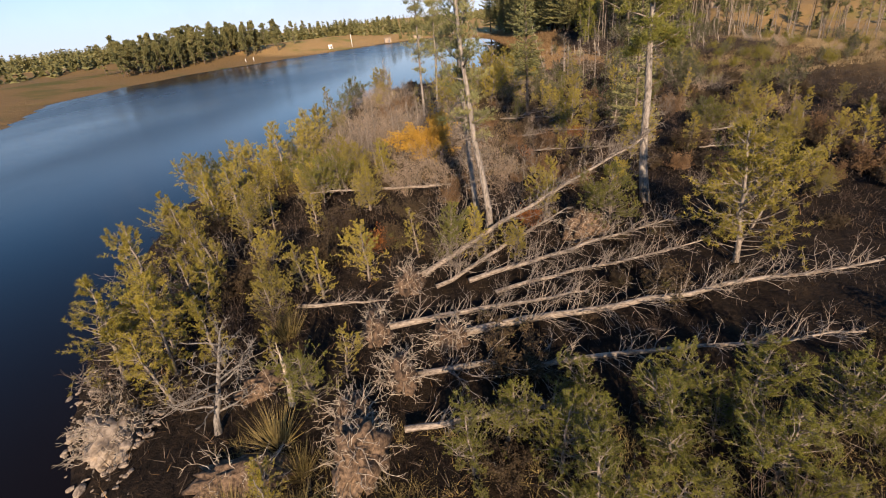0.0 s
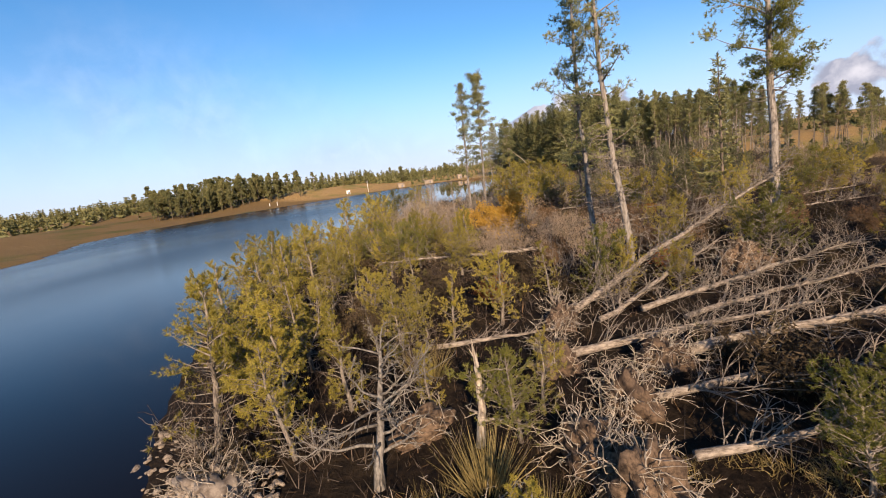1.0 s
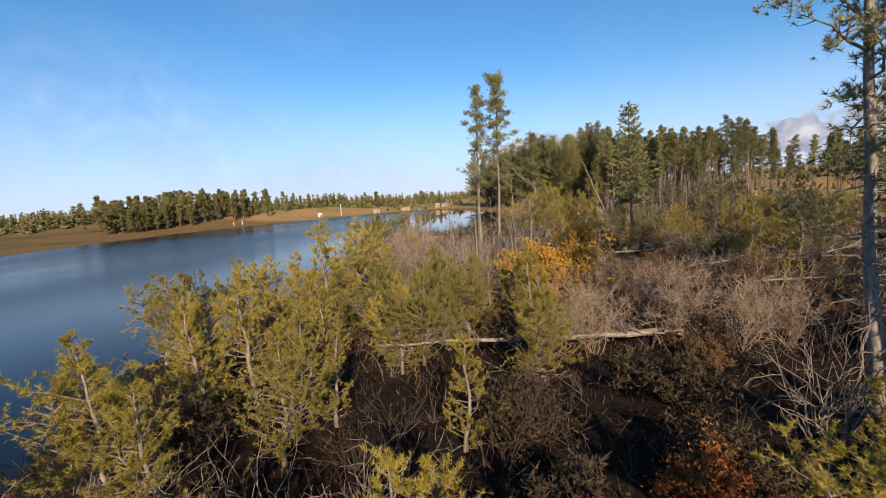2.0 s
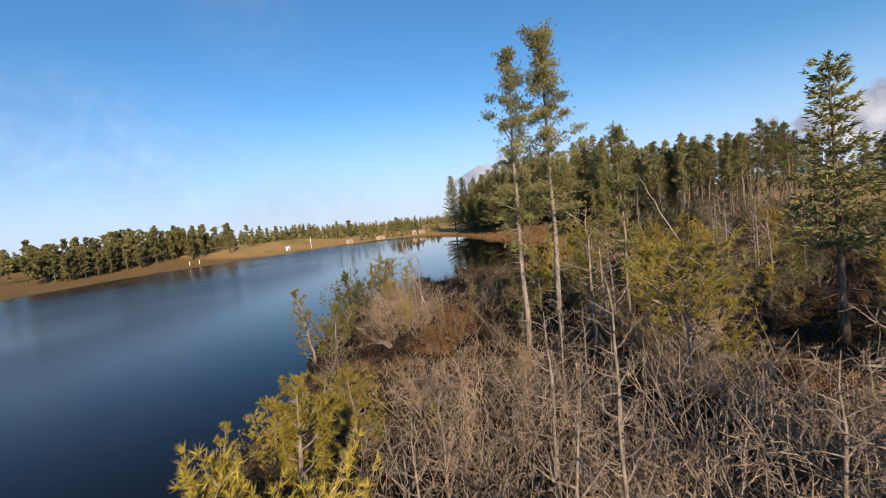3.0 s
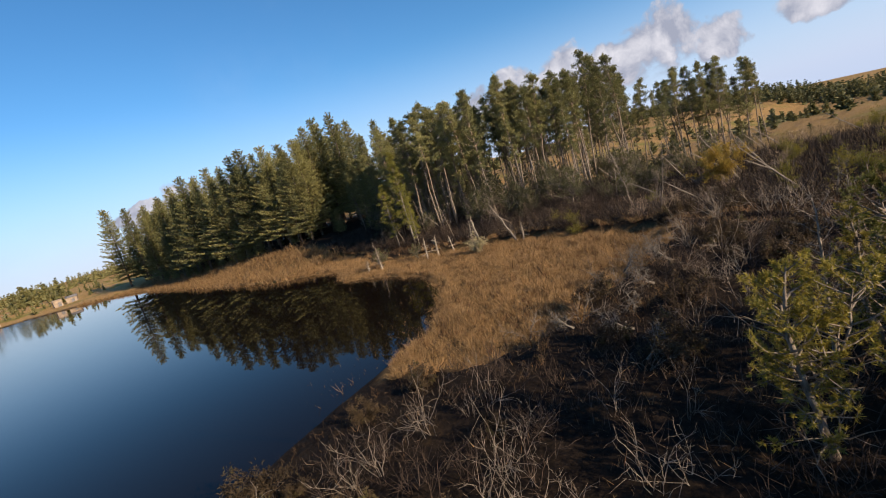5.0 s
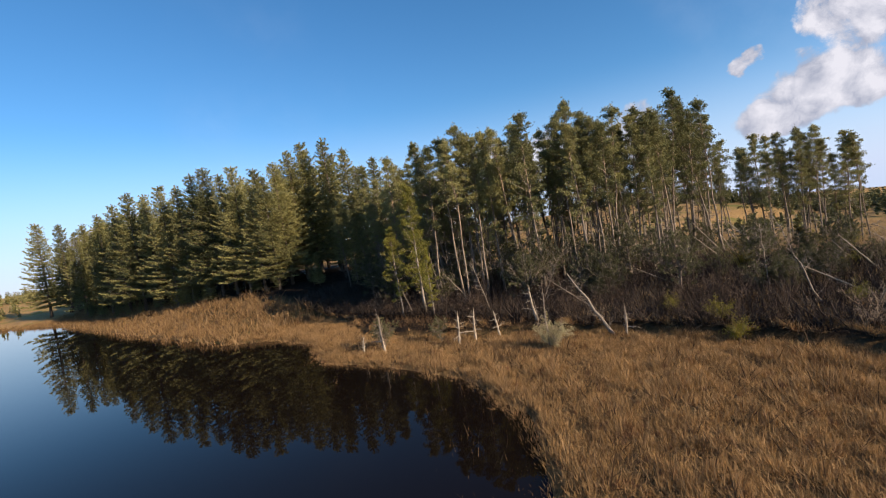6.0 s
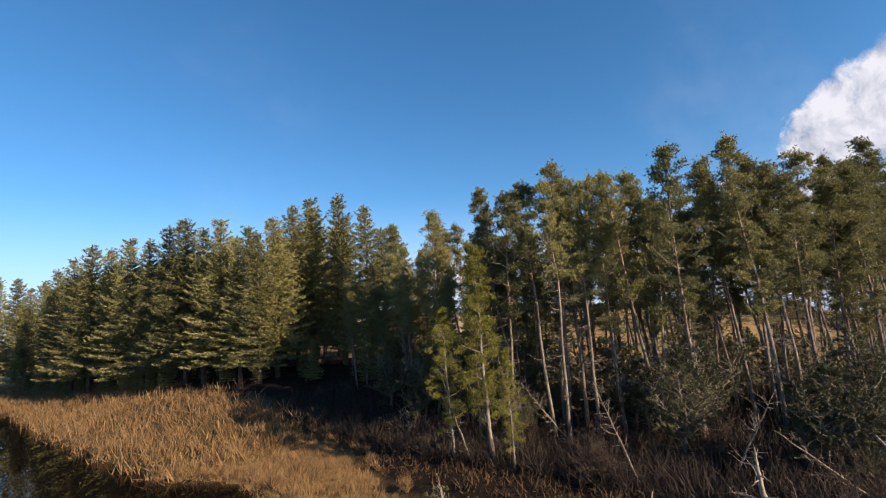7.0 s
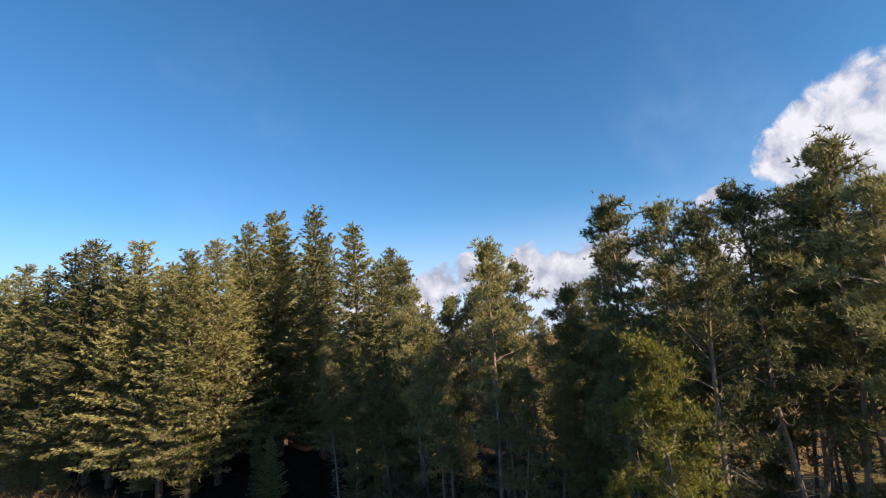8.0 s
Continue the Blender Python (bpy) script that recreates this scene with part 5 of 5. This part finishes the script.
mound("root_plate", -1.1, 9.9, 0.35, 0.5, 0.5, 10, "dark root plate at the foot of a fallen trunk", 40, soil=PEAT_DARK)
mound("stony_bank", -9.1, 7.6, 1.1, 0.6, 0.4, 6, "pale stony bank below the young pines", 70, soil=STONE)

# ---- the far shore ----
far_trees = [make_pine(180 + i, 9.0, 0.12, 0.12, 2.4, 22, 15, FAR_LEAF, (7, 0.5, 0.22), (0, 0), 0, BARK_DARK, 2.2, name="conifer_tree") for i in range(3)]
far_count = 0


far_rest = []


def put_far(x, y, h):
    global far_count
    if far_count >= 150:
        far_rest.append((x, y, h))
        return
    i = far_count % 3
    far_count += 1
    if far_count <= 3:
        settle(far_trees[i], x, y, "distant green conifer on the far shore", "tree", "far shore trees", R.uniform(0, 6), h / 9)
    else:
        again(far_trees[i], x, y, R.uniform(0, 6), h / 9)


for k in range(130):
    t = R.random()
    base = np.array([np.interp(t, [0, 0.5, 1], [-112, -106, -88]), np.interp(t, [0, 0.5, 1], [158, 186, 222])])
    put_far(base[0] + R.uniform(-12, 4), base[1] + R.uniform(-3, 14), R.uniform(6.5, 11.5))
put_far(-84, 240, 9.5)
for k in range(170):
    t = R.random()
    put_far(np.interp(t, [0, 1], [-115, -8]) + R.uniform(-4, 4), np.interp(t, [0, 1], [270, 330]) + R.uniform(-8, 24), R.uniform(5.5, 10))
for k in range(70):
    t = R.random()
    put_far(-190 + 70 * t + R.uniform(-10, 10), 130 + 120 * t + R.uniform(-10, 10), R.uniform(5, 9))
for k in range(50):
    put_far(R.uniform(-40, 6), R.uniform(258, 290), R.uniform(2, 5.5))


def hut(x, y, w, d, h, spin, wall, label, roof_h=0.0):
    root = empty("hut")
    bm = bmesh.new()
    bmesh.ops.create_cube(bm, size=1.0)
    bmesh.ops.scale(bm, vec=(w, d, h), verts=bm.verts)
    bmesh.ops.translate(bm, vec=(0, 0, h / 2 - 0.2), verts=bm.verts)
    bmesh.ops.bevel(bm, geom=bm.edges[:], offset=0.04, segments=1, affect="EDGES")
    me = bpy.data.meshes.new("wall")
    bm.to_mesh(me)
    bm.free()
    part("wall", me, wall, root)
    v = [(-w / 2 - .15, -d / 2 - .15, h - .2), (w / 2 + .15, -d / 2 - .15, h - .2), (w / 2 + .15, d / 2 + .15, h - .2), (-w / 2 - .15, d / 2 + .15, h - .2), (-w / 2 - .15, 0, h + roof_h), (w / 2 + .15, 0, h + roof_h)]
    part("roof", tri_mesh("roof", v, [(0, 1, 5), (0, 5, 4), (2, 3, 4), (2, 4, 5), (0, 4, 3), (1, 2, 5), (0, 3, 2), (0, 2, 1)]), ROOF if roof_h > 0.3 else wall, root)
    bm = bmesh.new()
    bmesh.ops.create_cube(bm, size=1.0)
    bmesh.ops.scale(bm, vec=(0.9, 0.08, min(1.6, h * 0.7)), verts=bm.verts)
    bmesh.ops.translate(bm, vec=(w * 0.15, -d / 2 - 0.02, min(1.6, h * 0.7) / 2 - 0.15), verts=bm.verts)
    me = bpy.data.meshes.new("doorway")
    bm.to_mesh(me)
    bm.free()
    part("doorway", me, ROOF, root, "dark doorway")
    root.location, root.rotation_euler = (x, y, gz(x, y)), (0, 0, spin)
    return tagged(root, label, "building", "far shore huts")


hut(-40.0, 245, 3.2, 2.4, 2.0, 0.3, RENDER_WALL, "small pale weathered hut by the far shore", 0.2)
hut(-26.0, 253, 4.4, 2.4, 1.5, 0.1, RENDER_WALL, "low pale building by the far shore", 0.2)
hut(-5.5, 258, 3.0, 2.4, 1.8, -0.2, RENDER_WALL, "small pale hut by the far shore", 0.6)
hut(-9.5, 257, 2.4, 2.0, 2.2, 0.2, RENDER_WALL, "narrow pale hut by the far shore", 0.2)
hut(-64.5, 231, 1.7, 1.4, 1.7, 0.4, WHITE_WALL, "white box-like shed by the far shore", 0.1)
hut(62.0, 140, 9.0, 6.0, 4.0, 0.9, RENDER_WALL, "pale house seen through the wood", 2.4)
for i, (x, y, h) in enumerate(((-55.5, 236, 5.5), (-86, 195, 1.6), (-88, 192, 1.4))):
    p = part("post", tri_mesh("post", *tube([(0, 0, -0.3), (0, 0, h * 0.5), (0, 0, h)], [0.14, 0.13, 0.12], 6), True), WHITE_WALL)
    p.location = (x, y, gz(x, y))
    tagged(p, "pale post on the far shore", "post", "far posts")

# ---- far woods on the skyline ----
def tree_mass(name, p, hs, seed, label, wide=1.0):
    """Many distant conifers, each with tiers of needle sprays, in one mesh."""
    rng = np.random.default_rng(seed)
    count = len(p)
    z = height(p[:, 0], p[:, 1])
    pieces = []
    for lev in range(8):
        u = lev / 8
        c = np.stack([p[:, 0], p[:, 1], z + hs * (0.05 + 0.88 * u)], 1)
        for _ in range(3):
            a = rng.uniform(0, 6.28, count)
            d = np.stack([np.cos(a), np.sin(a), np.full(count, 0.05 + 0.5 * u)], 1)
            v, f = blades(rng, c, d, 3, 1.0, 0.62, 0.45)
            k = np.repeat(np.repeat(hs * 0.25 * wide * (1 - 0.72 * u), 3), 3)[:, None]
            cc = np.repeat(np.repeat(c, 3, 0), 3, 0)
            pieces.append((cc + (v - cc) * k, f))
    tagged(part(name, tri_mesh(name, *joined(pieces)), FAR_LEAF), label, "wood", kind="stuff")


def far_wood(name, line, depth, tall, count, seed, label):
    rng = np.random.default_rng(seed)
    line = np.array(line, float)
    t = rng.uniform(0, len(line) - 1, count)
    i = np.minimum(t.astype(int), len(line) - 2)
    p = line[i] + (line[i + 1] - line[i]) * (t - i)[:, None] + rng.uniform(-depth, depth, (count, 2))
    tree_mass(name, p, tall * rng.uniform(0.7, 1.1, count), seed, label)


field_rng = np.random.default_rng(77)
field = np.stack([field_rng.uniform(56, 150, 260), field_rng.uniform(70, 230, 260)], 1)
tree_mass("field_scrub", field, field_rng.uniform(1.0, 3.4, 260), 6, "scattered dark bushes on the far meadow", 2.0)
rest = np.array(far_rest)
tree_mass("far_shore_wood", rest[:, :2], rest[:, 2], 5, "green conifer wood along the far shore", 1.2)
far_wood("far_wood", [(170, 10), (250, 70), (290, 150), (280, 230)], 25, 8, 1200, 1, "dark conifer plantation beyond the meadow")
far_wood("far_moor_wood", [(-270, 90), (-240, 200), (-195, 280), (-135, 335)], 14, 9, 1000, 3, "dark conifer wood on the low moor across the lake")
far_wood("far_hill_wood", [(-420, 330), (-300, 440), (-160, 520), (0, 560), (160, 600), (360, 560)], 40, 10, 1100, 2, "wooded low hills on the skyline")


# ---- reeds, grass and heath ----
def scatter(name, mat, n, box, keep, tall, wide, lean, seed, label, per=1, tuft=0, size=0.2):
    rng = np.random.default_rng(seed)
    x, y = rng.uniform(box[0], box[1], n), rng.uniform(box[2], box[3], n)
    if tuft:
        m = max(1, n // tuft)
        x, y = np.repeat(x[:m], tuft) + rng.normal(size=m * tuft) * size, np.repeat(y[:m], tuft) + rng.normal(size=m * tuft) * size
        tilt, grown = np.repeat(rng.normal(size=(m, 2)) * 0.28, tuft, 0), np.repeat(rng.uniform(0.7, 1.25, m), tuft)
    else:
        tilt, grown = np.zeros((n, 2)), np.ones(n)
    ok = keep(x, y, rng)
    x, y, tilt, grown = x[ok], y[ok], tilt[ok], grown[ok]
    z = np.maximum(height(x, y), -0.35) - 0.04
    m = len(x)
    patch = grown * 0.75 + 0.25 * wave(x, y, 5.0) + 0.22 * wave(y, x, 1.15)
    d = np.stack([lean[0] + 0.10 * wave(x, y, 6.0) + 0.2 * wave(x, y, 1.7), lean[1] + 0.10 * wave(y, x, 7.0) + 0.2 * wave(y, x, 1.4), np.ones(m)], 1)
    d[:, :2] += tilt
    V, F = blades(rng, np.stack([x, y, z], 1), d, per, 1.0, wide, (0.45 if tuft else 0.22) if per == 1 else 0.85)
    base = (V[0::3] + V[1::3]) / 2
    V[2::3] = base + (V[2::3] - base) * (tall * np.repeat(patch, per))[:, None]
    tagged(part(name, tri_mesh(name, V, F), mat), label, "plants", kind="stuff")


def in_reeds(x, y, rng):
    d = from_shore(x, y)
    return inside(REEDS, x + 0.9 * wave(x, y, 2.6), y + 1.2 * wave(y, x, 3.4)) & (d > -0.8 - 0.9 * wave(x, y, 2.3) - 0.5 * wave(y, x, 0.9)) & (rng.random(len(x)) < np.where(d < 0, 0.6, np.where(y > 125, 0.55, 1.0)))


def on_heath(x, y, rng):
    d = from_shore(x, y)
    bare = (x > -2) & (x < 13) & (y > 7.6) & (y < 14) & (rng.random(len(x)) < 0.6)
    bare |= (x > -9.5) & (x < 0.8) & (y > 52.5) & (y < 67) & (rng.random(len(x)) < 0.8)
    return ~bare & (d > 0.3) & ~inside(REEDS, x, y) & (rng.random(len(x)) < 0.75 + 0.25 * wave(x, y, 2.3))


scatter("reed_bed", REED, 780000, (-4, 22, 66, 112), in_reeds, 0.38, 0.021, (0.05, 0.02), 1, "golden dry reed bed along the bay", tuft=60, size=0.15)
scatter("reed_litter", REED, 90000, (-4, 22, 66, 112), in_reeds, 0.45, 0.03, (0.1, 0.05), 11, "low broken reed stalks among the tufts", 2)
scatter("reed_fringe", REED, 60000, (2, 26, 58, 74), lambda x, y, rng: ~inside(REEDS, x, y) & (from_shore(x, y) > 0.2) & (wave(x, y, 3.3) + 0.8 * wave(y, x, 7.1) + rng.normal(size=len(x)) * 0.15 > 0.55 - 0.12 * (y - 68) - 0.02 * x), 0.42, 0.017, (0.05, 0.02), 12, "thinning reed tufts at the heath's edge", tuft=30, size=0.14)
scatter("water_reeds", REED, 9000, (-1, 14, 70, 92), lambda x, y, rng: (from_shore(x, y) < -0.6) & (from_shore(x, y) > -3.4) & (rng.random(len(x)) < 0.35), 0.75, 0.022, (0.05, 0.02), 13, "sparse reeds standing in shallow water", tuft=5, size=0.12)
scatter("far_reed_bed", REED, 150000, (-10, 22, 110, 230), in_reeds, 1.1, 0.075, (0.08, 0.05), 2, "golden dry reed fringe along the far bay", tuft=24, size=0.3)
scatter("heath", HEATH, 90000, (-17, 32, 2, 72), on_heath, 0.34, 0.02, (0.05, 0.03), 3, "dark heather and dead grass on the moor", 2)
scatter("heath", HEATH, 40000, (18, 37, 48, 112), on_heath, 0.5, 0.05, (0.05, 0.03), 4, "dark heather and dead grass under the wood", 2)
scatter("moor_grass", REED, 13000, (-15, 30, 2, 70), lambda x, y, rng: (from_shore(x, y) > 0.4) & (wave(x, y, 4.3) > 0.25) & ~((x > -1) & (x < 14) & (y < 14)), 0.45, 0.022, (0.1, 0.05), 5, "pale tufts of dead moor grass", 2)
scatter("undergrowth", SCRUB, 42000, (-14, 30, 4, 70), on_heath, 0.62, 0.018, (0.0, 0.0), 6, "grey leafless undergrowth of fine twigs", 2)
scatter("wood_undergrowth", SHADED_SCRUB, 30000, (20.5, 36, 62, 116), on_heath, 1.3, 0.04, (0.0, 0.0), 7, "leafless undergrowth below the wood, coloured darker for shade", 3)
scatter("sedge", HEATH, 30000, (-2, 21, 66, 112), lambda x, y, rng: in_reeds(x, y, rng) & (wave(x, y, 2.2) + 0.6 * wave(y, x, 5.1) > 0.5), 0.95, 0.03, (0.12, 0.05), 8, "dark brown sedge among the reeds", 2)
scatter("tan_grass", TAN_GRASS, 36000, (-15, 4, 23, 44), on_heath, 0.6, 0.014, (0.05, 0.0), 9, "tall tan dead grass between the bushes", 2, tuft=20, size=0.22)
scatter("shore_grass", RUSH, 26000, (-6, 12, 0.5, 7.0), on_heath, 0.42, 0.010, (0.03, 0.05), 10, "straw-green grass tufts near the bank", 2, tuft=26, size=0.12)
scatter("meadow_grass", TAN_GRASS, 80000, (21, 62, 44, 86), on_heath, 0.5, 0.034, (0.05, 0.0), 14, "tan and olive rough grass on the slope", 2, tuft=16, size=0.35)
